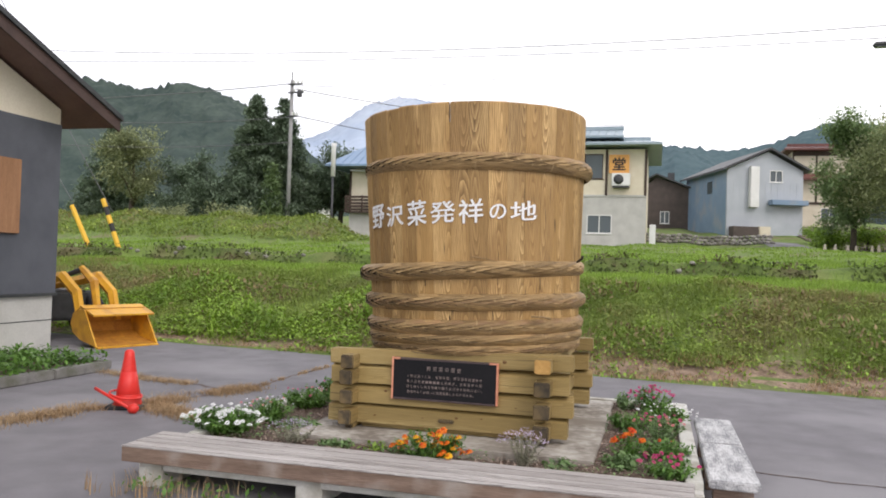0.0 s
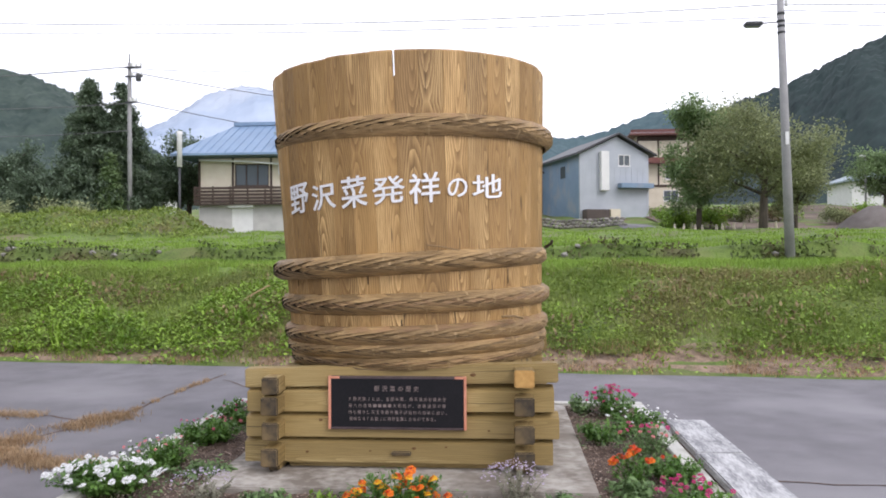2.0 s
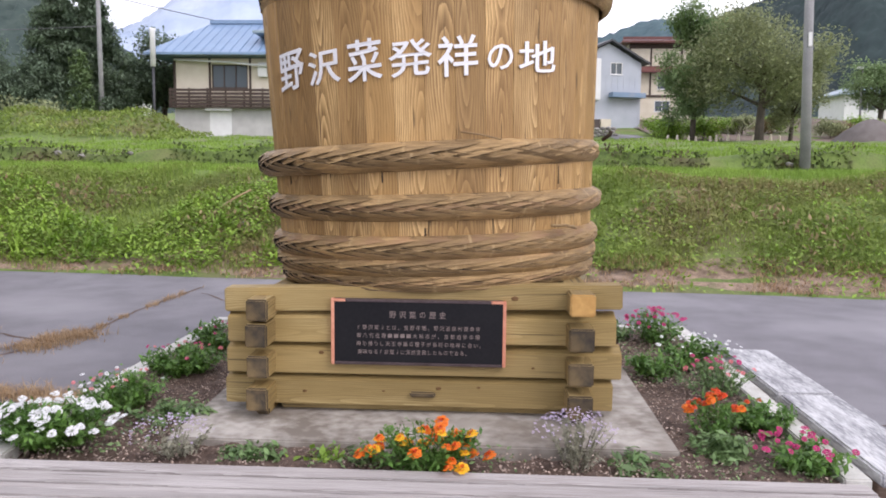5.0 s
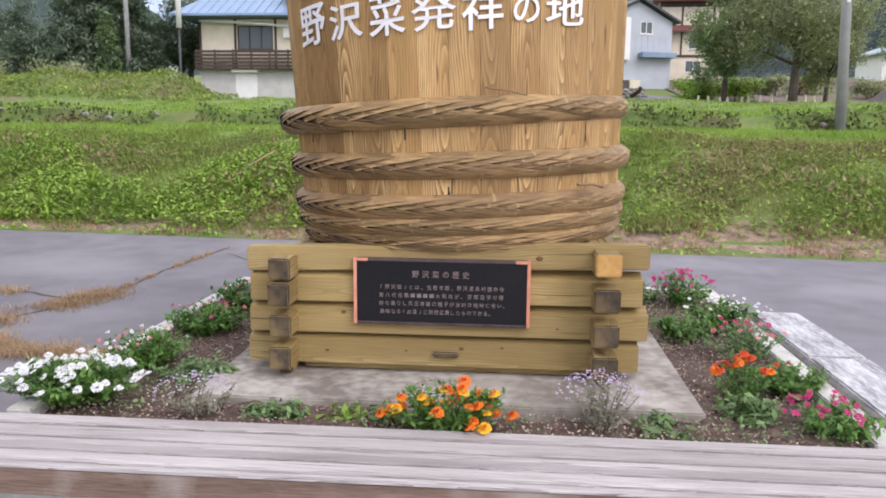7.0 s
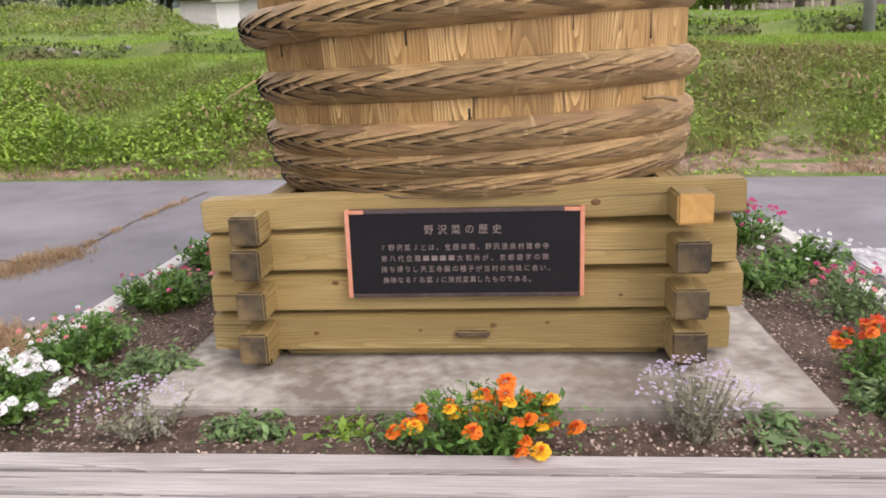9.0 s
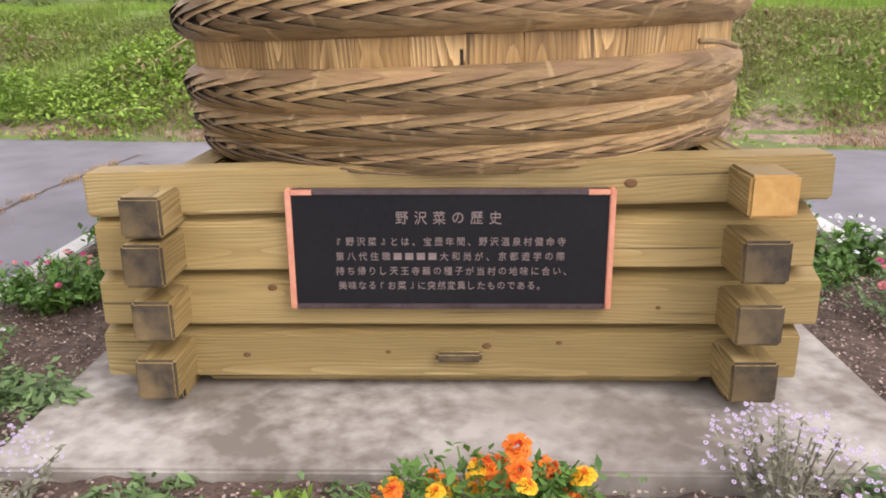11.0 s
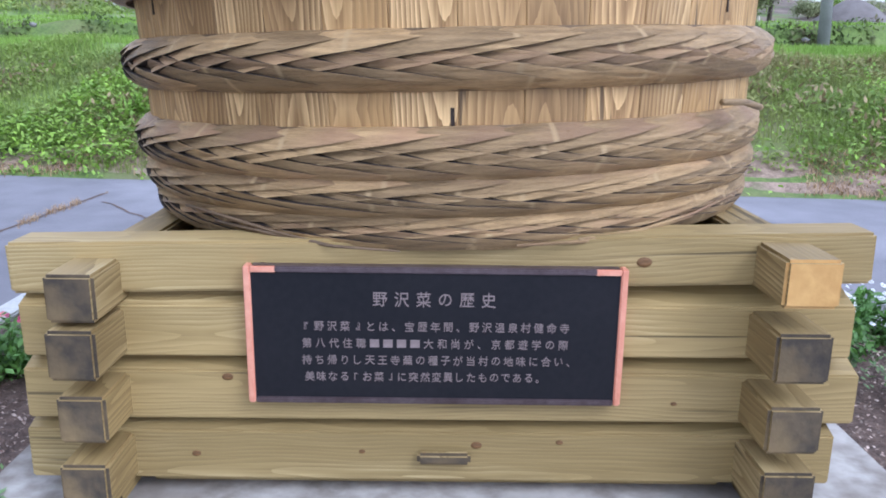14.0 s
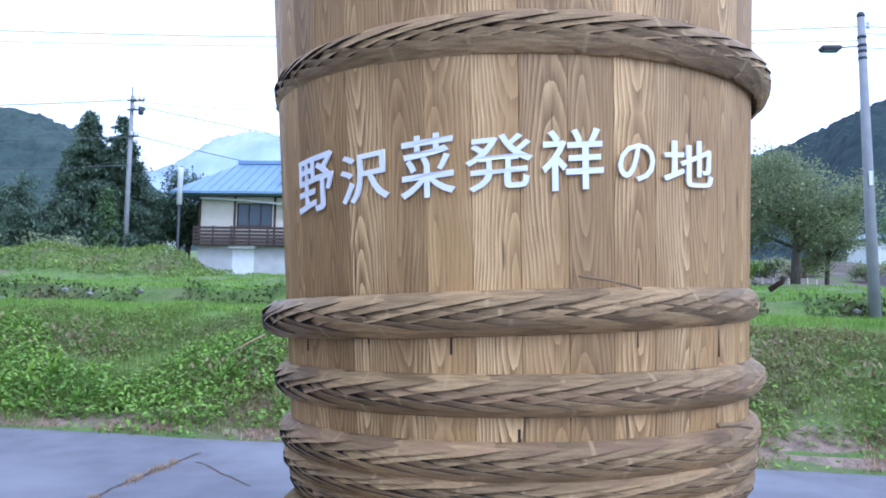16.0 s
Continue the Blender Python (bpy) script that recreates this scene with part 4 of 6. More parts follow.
cp = in_bed(24000)
cv, cf = leaves(np.c_[cp, 0.282 + rng.uniform(0, 0.012, len(cp))], 0.012, rng, 0.75, 1.3)
chips = put("bark_chips", np_mesh("bark_chips", cv, cf, M_CHIP))
tagged(chips, "brown bark chips and crumbs on the soil", "bark mulch", kind="stuff")

gp = in_bed(9000)
gp = gp[(np.sin(gp[:, 0] * 4.1 + 2.0 * np.sin(gp[:, 1] * 2.7)) + np.sin(gp[:, 1] * 3.3 + gp[:, 0]) > np.where(gp[:, 0] > 1.2, -0.3, 0.45))]
gv_, gf_ = leaves(np.c_[gp, 0.275 + rng.uniform(0, 0.05, len(gp))], 0.016, rng, 0.65, 1.7)
tagged(put("bed_weeds", np_mesh("bed_weeds", gv_, gf_, M_LEAF_PALE)), "thin low weeds scattered over the flower bed", "weeds", kind="stuff")

bench = thing("front_bench", (0, 0, 0), "long weathered grey plank bench with brown fascia board", "bench")
edges = [-1.69, -1.805, -1.935, -2.06, -2.168]
for i in range(4):
    z = 0.309 - 0.001 * (i % 2)
    box("plank", (-2.13 + 0.006 * (i % 2), edges[i + 1] + 0.007, z - 0.035), (1.925 - 0.005 * (i % 3), edges[i] - 0.006, z), M_BENCH, bench, 0.003)
# added near-black sheet that stands in for shade between the planks
box("under_board", (-2.08, -2.15, 0.250), (1.88, -1.67, 0.268), M_DARK_WOOD_SHADE, bench, 0.002)
box("fascia", (-2.125, -2.213, 0.19), (1.92, -2.173, 0.298), M_FASCIA, bench, 0.004, "brown peeling fascia board")
box("nosing", (-2.128, -2.216, 0.298), (1.923, -2.173, 0.308), M_BENCH, bench, 0.002)
box("end_board", (-2.125, -2.168, 0.19), (-2.09, -1.67, 0.27), M_FASCIA, bench, 0.004)
box("end_board", (1.885, -2.168, 0.19), (1.92, -1.67, 0.27), M_FASCIA, bench, 0.004)
for x in (-1.95, -0.68, 0.62, 1.79):
    box("leg", (x - 0.05, -2.06, 0.2), (x + 0.05, -1.75, 0.272), M_FASCIA, bench, 0.004)

for ya, yb, lab in ((-0.40, 0.70, "short weathered white timber bench with grained seat"), (-1.62, -0.43, "short weathered white timber bench with grained seat")):
    sb = thing("side_bench", (2.19, (ya + yb) / 2, 0), lab, "bench", "short benches beside the bed")
    h = (yb - ya) / 2
    put("seat", box_mesh("seat", (-0.165, -h, 0.262), (0.165, h, 0.325), M_BENCH_Y, 0.01), sb)
    for y in (-h + 0.1, h - 0.22):
        put("leg", box_mesh("leg", (-0.13, y, 0), (0.13, y + 0.12, 0.262), M_FASCIA, 0.005), sb)

# ---- buildings ----
def wall_mesh(name, x0, x1, z0, z1, openings, material, thick=0.2, peak=None):
    """A wall in the x-z plane, from y = 0 back to thick, with real openings (x0, x1, z0, z1), and a gable peak (x, z) on top."""
    bxs = sorted({x0, x1, *(v for o in openings for v in o[:2])})
    bzs = sorted({z0, z1, *(v for o in openings for v in o[2:])})
    bm = bmesh.new()
    for i in range(len(bxs) - 1):
        for j in range(len(bzs) - 1):
            cx, cz = (bxs[i] + bxs[i + 1]) / 2, (bzs[j] + bzs[j + 1]) / 2
            if not any(o[0] < cx < o[1] and o[2] < cz < o[3] for o in openings):
                add_box(bm, (bxs[i], 0, bzs[j]), (bxs[i + 1], thick, bzs[j + 1]))
    if peak:
        a, b, c = [[bm.verts.new((x, y, z)) for y in (0, thick)] for x, z in ((x0, z1), (x1, peak[2]), (peak[0], peak[1]))]
        for f in ((a[0], b[0], c[0]), (a[1], c[1], b[1]), (a[0], c[0], c[1], a[1]), (c[0], b[0], b[1], c[1]), (a[0], a[1], b[1], b[0])):
            bm.faces.new(f)
    bmesh.ops.remove_doubles(bm, verts=bm.verts, dist=0.001)
    return finish(bm, name, material)


def window(parent, x0, x1, z0, z1, y=0.0, frame_mat=None, sashes=2):
    """A window set in an opening: frame, panes and sill."""
    w = put("window", None, parent)
    bm = bmesh.new()
    t = 0.06
    add_box(bm, (x0, y - 0.04, z0), (x0 + t, y + 0.1, z1))
    add_box(bm, (x1 - t, y - 0.04, z0), (x1, y + 0.1, z1))
    add_box(bm, (x0 + t, y - 0.04, z0), (x1 - t, y + 0.1, z0 + t))
    add_box(bm, (x0 + t, y - 0.04, z1 - t), (x1 - t, y + 0.1, z1))
    for k in range(1, sashes):
        xm = x0 + (x1 - x0) * k / sashes
        add_box(bm, (xm - t / 2, y - 0.02, z0 + t), (xm + t / 2, y + 0.08, z1 - t))
    put("window_frame", finish(bm, "window_frame", frame_mat or M_WHITE_PAINT), w)
    for k in range(sashes):
        a, b = x0 + (x1 - x0) * k / sashes + t / 2, x0 + (x1 - x0) * (k + 1) / sashes - t / 2
        put("pane", box_mesh("pane", (a, y + 0.03, z0 + t / 2), (b, y + 0.05, z1 - t / 2), M_GLASS), w)
    put("sill", box_mesh("sill", (x0 - 0.05, y - 0.1, z0 - 0.05), (x1 + 0.05, y + 0.0, z0 - 0.003), frame_mat or M_WHITE_PAINT), w)


def hip_roof(parent, x0, x1, y0, y1, z, rise_, run, material, name="roof", ridge=True):
    """A sheet-metal roof over a rectangle: eaves at z, its ridge along x, set in from both ends by run; standing seams."""
    ym = (y0 + y1) / 2
    v = [(x0, y0, z), (x1, y0, z), (x1, y1, z), (x0, y1, z), (x0 + run[0], ym, z + rise_), (x1 - run[1], ym, z + rise_)]
    v += [(a, b, c - 0.14) for a, b, c in v[:4]]
    f = [(0, 1, 5, 4), (2, 3, 4, 5), (1, 2, 5), (3, 0, 4), (6, 7, 1, 0), (7, 8, 2, 1), (8, 9, 3, 2), (9, 6, 0, 3), (9, 8, 7, 6)]
    r = put(name, grid_mesh(name, v, f, material), parent)
    n = max(3, int((x1 - x0) / 0.6))
    bm = bmesh.new()
    for k in range(1, n):
        x = x0 + (x1 - x0) * k / n
        top = min(1.0, (x - x0) / max(run[0], 0.01), (x1 - x) / max(run[1], 0.01))
        a, b = Vector((x, y0, z + 0.005)), Vector((x, y0 + (ym - y0) * top, z + rise_ * top + 0.005))
        vs = [bm.verts.new(p) for p in (a - Vector((0.02, 0, 0)), a + Vector((0.02, 0, 0)), b + Vector((0.02, 0, 0)), b - Vector((0.02, 0, 0)), a + Vector((0, 0, 0.05)), b + Vector((0, 0, 0.05)))]
        for q in ((0, 4, 5, 3), (4, 1, 2, 5)):
            bm.faces.new([vs[i] for i in q])
    put("seams", finish(bm, "seams", material), r)
    if ridge:
        put("ridge_cap", box_mesh("ridge_cap", (x0 + run[0] - 0.1, ym - 0.25, z + rise_ - 0.05), (x1 - run[1] + 0.1, ym + 0.25, z + rise_ + 0.2), material), r)
    return r


def shell(parent, x0, x1, y0, y1, z0, z1, material):
    """The walls behind a facade, and the ceiling."""
    put("side_wall", box_mesh("side_wall", (x0, y0, z0), (x0 + 0.2, y1 - 0.2, z1), material), parent)
    put("side_wall", box_mesh("side_wall", (x1 - 0.2, y0, z0), (x1, y1 - 0.2, z1), material), parent)
    put("rear_wall", box_mesh("rear_wall", (x0, y1 - 0.2, z0), (x1, y1, z1), material), parent)
    put("ceiling_panel", box_mesh("ceiling_panel", (x0 + 0.2, y0 + 0.2, z1 - 0.15), (x1 - 0.2, y1 - 0.2, z1 - 0.05), material), parent)


# cream house with a blue roof and a slatted balcony
house = thing("farmhouse", (-20.0, 46.0, 3.0), "cream plastered house with blue metal roof and dark slatted balcony", "house")
put("lower_wall", wall_mesh("lower_wall", 0, 7.2, -0.6, 2.15, [(2.3, 3.75, 0.15, 1.95)], M_BLOCK), house)
put("door", box_mesh("door", (2.3, 0.02, 0.15), (3.75, 0.08, 1.95), M_WHITE_PAINT), house, label="white shed door")
put("door_hood", box_mesh("door_hood", (2.15, -0.45, 1.98), (3.9, -0.003, 2.2), M_WHITE_PAINT, 0.03), house)
put("upper_wall", wall_mesh("upper_wall", 0, 7.2, 2.15, 5.35, [(2.5, 4.85, 3.45, 4.95)], M_PLASTER), house)
window(house, 2.5, 4.85, 3.45, 4.95, 0.05, M_TIMBER, 3)
for x in (-0.02, 2.3, 4.95, 7.06):
    put("post", box_mesh("post", (x, -0.05, 2.2), (x + 0.14, -0.003, 5.35), M_TIMBER), house)
for k in range(5):
    put("balcony_slat", box_mesh("balcony_slat", (-0.15, -0.60, 2.30 + 0.225 * k), (7.3, -0.555, 2.46 + 0.225 * k), M_TIMBER), house)
for k in range(7):
    put("balcony_post", box_mesh("balcony_post", (-0.1 + 1.2 * k, -0.55, 2.2), (0.0 + 1.2 * k, -0.47, 3.42), M_TIMBER), house)
put("balcony_floor", box_mesh("balcony_floor", (-0.15, -0.6, 2.155), (7.3, -0.003, 2.25), M_TIMBER), house)
put("eave_beam", tube_mesh("eave_beam", [(0.2, -0.5, 5.2), (3.5, -0.55, 5.05), (6.9, -0.5, 4.75)], 0.07, M_WHITE_PAINT, 8), house, label="pale drainpipe under the eave")
shell(house, 0, 7.2, 0.2, 8.5, -0.6, 5.35, M_PLASTER)
hip_roof(house, -1.4, 8.4, -1.4, 9.5, 5.55, 2.7, (2.6, 0.3), M_BLUE_ROOF)
flue = thing("flue_pipe", (-20.6, 44.2, 2.6), "white-topped stove pipe on a dark post", "flue")
put("post", tube_mesh("post", [(0, 0, -0.4), (0, 0, 5.2)], 0.09, M_DARK_METAL, 10), flue)
put("hood", tube_mesh("hood", [(0, 0, 5.0), (0, 0, 7.1), (0.02, 0, 7.35)], [0.17, 0.17, 0.2], M_WHITE_PAINT, 12), flue)
meter = thing("utility_box", (-14.1, 45.85, 7.6), "small white meter box on the house wall", "meter box")
put("case", box_mesh("case", (-0.3, -0.2, -0.45), (0.3, 0.14, 0.45), M_WHITE_PAINT, 0.04), meter)

# taller hall behind the tub with a sign and an air conditioner
hall = thing("meeting_hall", (-13.6, 46.4, 3.0), "tall cream and grey hall with blue-grey metal roof", "hall")
put("lower_wall", wall_mesh("lower_wall", 0, 14.45, -0.6, 3.6, [(10.6, 12.25, 1.05, 2.3), (3.0, 5.0, 1.05, 2.3)], M_BLOCK), hall)
window(hall, 10.6, 12.25, 1.05, 2.3, 0.05)
window(hall, 3.0, 5.0, 1.05, 2.3, 0.05)
put("upper_wall", wall_mesh("upper_wall", 0, 14.45, 3.6, 6.7, [(9.2, 11.6, 4.7, 6.4)], M_PLASTER), hall)
window(hall, 9.2, 11.6, 4.7, 6.4, 0.05, M_TIMBER)
for x in (-0.02, 7.0, 11.75, 14.3):
    put("post", box_mesh("post", (x, -0.06, 3.6), (x + 0.16, -0.003, 6.7), M_TIMBER), hall)
put("band", box_mesh("band", (0, -0.05, 3.52), (14.45, -0.003, 3.64), M_BLOCK), hall)
shell(hall, 0, 14.45, 0.2, 9.0, -0.6, 6.7, M_PLASTER)
hip_roof(hall, -1.0, 15.4, -1.1, 10.1, 7.0, 1.0, (0.4, 0.9), M_GREY_ROOF)
hip_roof(hall, 2.0, 12.8, 1.5, 7.5, 7.9, 0.9, (0.2, 0.2), M_GREY_ROOF, "upper_roof")
sign = thing("shop_sign", (-0.95, 46.30, 8.7), "orange sign panel with one black character", "sign")
put("panel", box_mesh("panel", (-0.66, -0.08, -0.62), (0.66, 0.02, 0.62), M_SIGN, 0.02), sign)
me, mw, mh = text_mesh("堂", M_INK, 0.01, 0.02)
put("character", me, sign, (0, -0.092, 0), scale=(0.85 / mw, 1, 0.85 / mh))
ac = thing("air_conditioner", (-0.8, 46.05, 7.2), "white air conditioner unit on a wall bracket", "air conditioner")
put("case", box_mesh("case", (-0.6, -0.2, 0), (0.6, 0.2, 0.85), M_WHITE_PAINT, 0.04), ac)
put("fan_grille", lathe_mesh("fan_grille", [(0.33, 0), (0.33, 0.02), (0.1, 0.03)], M_DARK_METAL, 20), ac, (-0.15, -0.2, 0.43), rot=(90, 0, 0))
put("bracket", box_mesh("bracket", (-0.55, -0.2, -0.1), (0.55, 0.35, -0.003), M_DARK_METAL), ac)
cab = thing("utility_box", (1.25, 46.6, 3.2), "white roadside cabinet beside the hall", "cabinet")
put("case", box_mesh("case", (-0.15, -0.2, -0.3), (0.25, 0.2, 1.5), M_WHITE_PAINT, 0.03), cab)

# grey metal-clad gable building
shed = thing("metal_clad_house", (6.8, 58.0, 4.75), "grey and blue metal-clad two-storey gabled building", "house", rot=(0, 0, 18))
put("front_wall", wall_mesh("front_wall", 0, 6.1, -1.0, 5.1, [(3.4, 4.45, 4.15, 5.09), (3.5, 5.95, 0.05, 2.25)], M_SHEET, 0.2, (3.25, 6.55, 5.1)), shed)
window(shed, 3.4, 4.45, 4.15, 5.09, 0.05)
for k in range(1, 12):
    put("seam", box_mesh("seam", (6.1 * k / 12 - 0.015, -0.02, 2.9), (6.1 * k / 12 + 0.015, -0.002, 4.1), M_SHEET), shed)
put("shutter", box_mesh("shutter", (3.5, 0.03, 0.05), (5.95, 0.1, 2.25), M_SHEET), shed, label="pale closed shutter door")
put("canopy", box_mesh("canopy", (3.3, -0.75, 2.32), (6.2, -0.003, 2.72), M_BLUE_SHEET, 0.03), shed, label="blue canopy over the shutter")
put("vent_duct", box_mesh("vent_duct", (1.7, -0.45, 2.1), (2.4, -0.003, 5.3), M_WHITE_PAINT, 0.03), shed, label="white vertical duct box")
put("side_wall", box_mesh("side_wall", (0, 0.2, -1.0), (0.2, 9.0, 5.1), M_BLUE_SHEET), shed, label="blue painted side wall")
put("side_window", box_mesh("side_window", (-0.04, 3.0, 3.4), (-0.002, 4.0, 4.4), M_GLASS), shed)
put("side_wall", box_mesh("side_wall", (5.9, 0.2, -1.0), (6.1, 9.0, 5.1), M_SHEET), shed)
put("rear_wall", box_mesh("rear_wall", (0.2, 8.8, -1.0), (5.9, 9.0, 5.1), M_SHEET), shed)
for a, b in (((-0.5, 4.95), (3.25, 6.68)), ((3.25, 6.68), (6.6, 4.98))):
    put("roof_slope", prism_mesh("roof_slope", [a, b, (b[0], b[1] + 0.16), (a[0], a[1] + 0.16)], (-0.5, 9.4), M_DARK_METAL), shed, label="thin dark metal roof")
put("porch_box", box_mesh("porch_box", (0.2, -0.9, -0.6), (2.2, -0.003, 0.55), M_BROWN_WALL, 0.03), shed, label="brown storage box")
put("porch_box", box_mesh("porch_box", (2.4, -0.6, -0.6), (3.3, -0.003, 0.6), M_PLASTER, 0.03), shed, label="cream storage box")

# brown house between
brown = thing("brown_house", (0.2, 66.0, 5.4), "dark brown clad house with low gable", "house")
put("front_wall", wall_mesh("front_wall", 0, 4.2, -1.5, 3.6, [(1.6, 2.4, 0.5, 1.6)], M_BROWN_WALL, 0.2, (1.2, 4.7, 3.6)), brown)
window(brown, 1.6, 2.4, 0.5, 1.6, 0.05)
shell(brown, 0, 4.2, 0.2, 8, -1.5, 3.6, M_BROWN_WALL)
for a, b in (((-0.5, 3.9), (1.2, 4.85)), ((1.2, 4.85), (4.8, 3.35))):
    put("roof_slope", prism_mesh("roof_slope", [a, b, (b[0], b[1] + 0.14), (a[0], a[1] + 0.14)], (-0.5, 8.5), M_DARK_METAL), brown)
put("chimney", box_mesh("chimney", (2.2, 2, 4.1), (2.8, 2.6, 5.3), M_DARK_METAL), brown)

# cream timber-framed house
cream = thing("timber_framed_house", (13.0, 68.0, 6.3), "cream house with dark timber bands and maroon roof", "house")
put("front_wall", wall_mesh("front_wall", 0, 5.6, -1.5, 6.3, [(2.6, 4.4, 2.3, 3.6), (2.4, 3.8, 0.3, 1.3)], M_PLASTER), cream)
window(cream, 2.6, 4.4, 2.3, 3.6, 0.05)
window(cream, 2.4, 3.8, 0.3, 1.3, 0.05)
for z0, z1 in ((1.6, 1.8), (3.75, 4.35), (5.9, 6.28)):
    put("timber_band", box_mesh("timber_band", (0, -0.08, z0), (5.6, -0.003, z1), M_TIMBER), cream)
for x in (0, 1.9, 4.6, 5.46):
    put("timber_post", box_mesh("timber_post", (x, -0.06, 1.8), (x + 0.14, -0.003, 5.9), M_TIMBER), cream)
put("lean_roof", prism_mesh("lean_roof", [(-0.9, 3.7), (-0.003, 4.2), (-0.003, 4.35), (-0.9, 3.85)], (-0.3, 5.9), M_RED_ROOF, "x"), cream)
shell(cream, 0, 5.6, 0.2, 8, -1.5, 6.3, M_PLASTER)
hip_roof(cream, -0.8, 6.4, -1.0, 9.0, 6.45, 0.9, (1.0, 1.0), M_RED_ROOF)

white_house = thing("white_house", (35.2, 75.0, 6.4), "low white house with pale hipped roof", "house")
put("front_wall", wall_mesh("front_wall", 0, 6.5, -1.2, 2.4, [(1.5, 3.0, 0.9, 1.9), (4.2, 5.4, 0.9, 1.9)], M_WHITE_PAINT), white_house)
window(white_house, 1.5, 3.0, 0.9, 1.9, 0.05)
window(white_house, 4.2, 5.4, 0.9, 1.9, 0.05)
shell(white_house, 0, 6.5, 0.2, 6, -1.2, 2.4, M_WHITE_PAINT)
hip_roof(white_house, -0.6, 7.1, -0.7, 6.6, 2.55, 1.1, (2.4, 2.4), M_GREY_ROOF)
far_house = thing("white_house", (-38.5, 60.0, 4.2), "white gabled house half hidden by trees", "house")
put("front_wall", wall_mesh("front_wall", 0, 8, -0.6, 3.2, [(2, 3.6, 1.2, 2.4), (5, 6.6, 1.2, 2.4)], M_WHITE_PAINT, 0.2, (4, 4.8, 3.2)), far_house)
window(far_house, 2, 3.6, 1.2, 2.4, 0.05)
window(far_house, 5, 6.6, 1.2, 2.4, 0.05)
shell(far_house, 0, 8, 0.2, 7, -0.6, 3.2, M_WHITE_PAINT)
for a, b in (((-0.5, 3.15), (4, 5.0)), ((4, 5.0), (8.5, 3.15))):
    put("roof_slope", prism_mesh("roof_slope", [a, b, (b[0], b[1] + 0.14), (a[0], a[1] + 0.14)], (-0.5, 7.5), M_BROWN_WALL), far_house)

# ---- slate-grey building beside the forecourt ----
WX, WC = -7.8, 3.5
near = thing("slate_grey_building", (0, 0, 0), "slate-grey walled building with cream gable and brown eaves", "building")
put("wall_gable_side", box_mesh("wall_gable_side", (WX - 0.2, -8.0, 1.03), (WX, WC, 3.78), M_GREY_WALL), near, label="slate-grey rendered wall")
put("wall_eave_side", box_mesh("wall_eave_side", (WX - 9.0, WC - 0.2, 1.03), (WX - 0.2, WC, 3.78), M_GREY_WALL), near)
put("foundation", box_mesh("foundation", (WX - 0.2, -8.0, -0.05), (WX - 0.03, WC - 0.03, 1.03), M_FOUND), near, label="pale concrete foundation")
put("foundation", box_mesh("foundation", (WX - 9.0, WC - 0.2, -0.05), (WX - 0.203, WC - 0.03, 1.03), M_FOUND), near)
put("drip_flashing", box_mesh("drip_flashing", (WX - 0.02, -8.0, 1.0), (WX + 0.025, WC + 0.02, 1.045), M_DARK_METAL), near)
put("foundation_joint", box_mesh("foundation_joint", (WX - 0.031, -8.0, 0.60), (WX - 0.026, WC - 0.03, 0.615), M_DARK_METAL), near)
SL = 0.40
mid_y = -2.25
zr = lambda y: 3.97 + SL * (WC + 0.2 - abs(y - mid_y) - mid_y)
put("gable", prism_mesh("gable", [(WC - 0.02, 3.781), (WC - 0.02, 4.03), (mid_y, zr(mid_y)), (-8.0, 4.03), (-8.0, 3.781)], (WX - 0.2, WX - 0.01), M_PLASTER, "x"), near, label="cream plastered gable")
for s in (1, -1):
    y_e = mid_y + s * (WC + 0.62 - mid_y)
    e, r_ = (y_e, zr(y_e) + 0.03), (mid_y, zr(mid_y) + 0.03)
    put("roof_slope", prism_mesh("roof_slope", [e, r_, (r_[0], r_[1] + 0.12), (e[0], e[1] + 0.12)], (WX - 9.6, WX + 0.58), M_SOFFIT, "x"), near, label="brown boarded roof underside")
    put("bargeboard", prism_mesh("bargeboard", [(e[0] + 0.02 * s, e[1] - 0.06), (r_[0], r_[1] - 0.06), (r_[0], r_[1] + 0.17), (e[0] + 0.02 * s, e[1] + 0.17)], (WX + 0.581, WX + 0.62), M_EAVE, "x"), near, label="dark brown bargeboard")
    put("roof_sheet", prism_mesh("roof_sheet", [(e[0] + 0.05 * s, e[1] + 0.121), (r_[0], r_[1] + 0.121), (r_[0], r_[1] + 0.2), (e[0] + 0.05 * s, e[1] + 0.2)], (WX - 9.65, WX + 0.66), M_DARK_METAL, "x"), near, label="dark metal roof sheet")
put("roof_vent", tube_mesh("roof_vent", [(WX - 0.6, 1.55, 4.7), (WX - 0.6, 1.55, 5.5)], 0.09, M_DARK_METAL, 12), near)
put("shutter", box_mesh("shutter", (WX + 0.003, 1.2, 1.97), (WX + 0.06, 2.64, 3.1), M_BOARD, 0.006), near, label="brown boarded wooden shutter")

yard_kerb = thing("yard_kerb", (0, 0, 0), "low grey concrete kerb of the planting strip", "kerb", kind="structure")
for k in range(9):
    y0 = -6.4 + k * 1.0
    put("kerb_stone", box_mesh("kerb_stone", (-0.09, -0.495, 0), (0.09, 0.495, 0.13), M_KERB_GREY, 0.015), yard_kerb, (-6.42 + 0.035 * k, y0 + 0.5, 0), rot=(0, 0, -2))
put("kerb_stone", box_mesh("kerb_stone", (-0.8, -0.09, 0), (0.8, 0.09, 0.12), M_KERB_GREY, 0.015), yard_kerb, (-6.95, 2.75, 0))
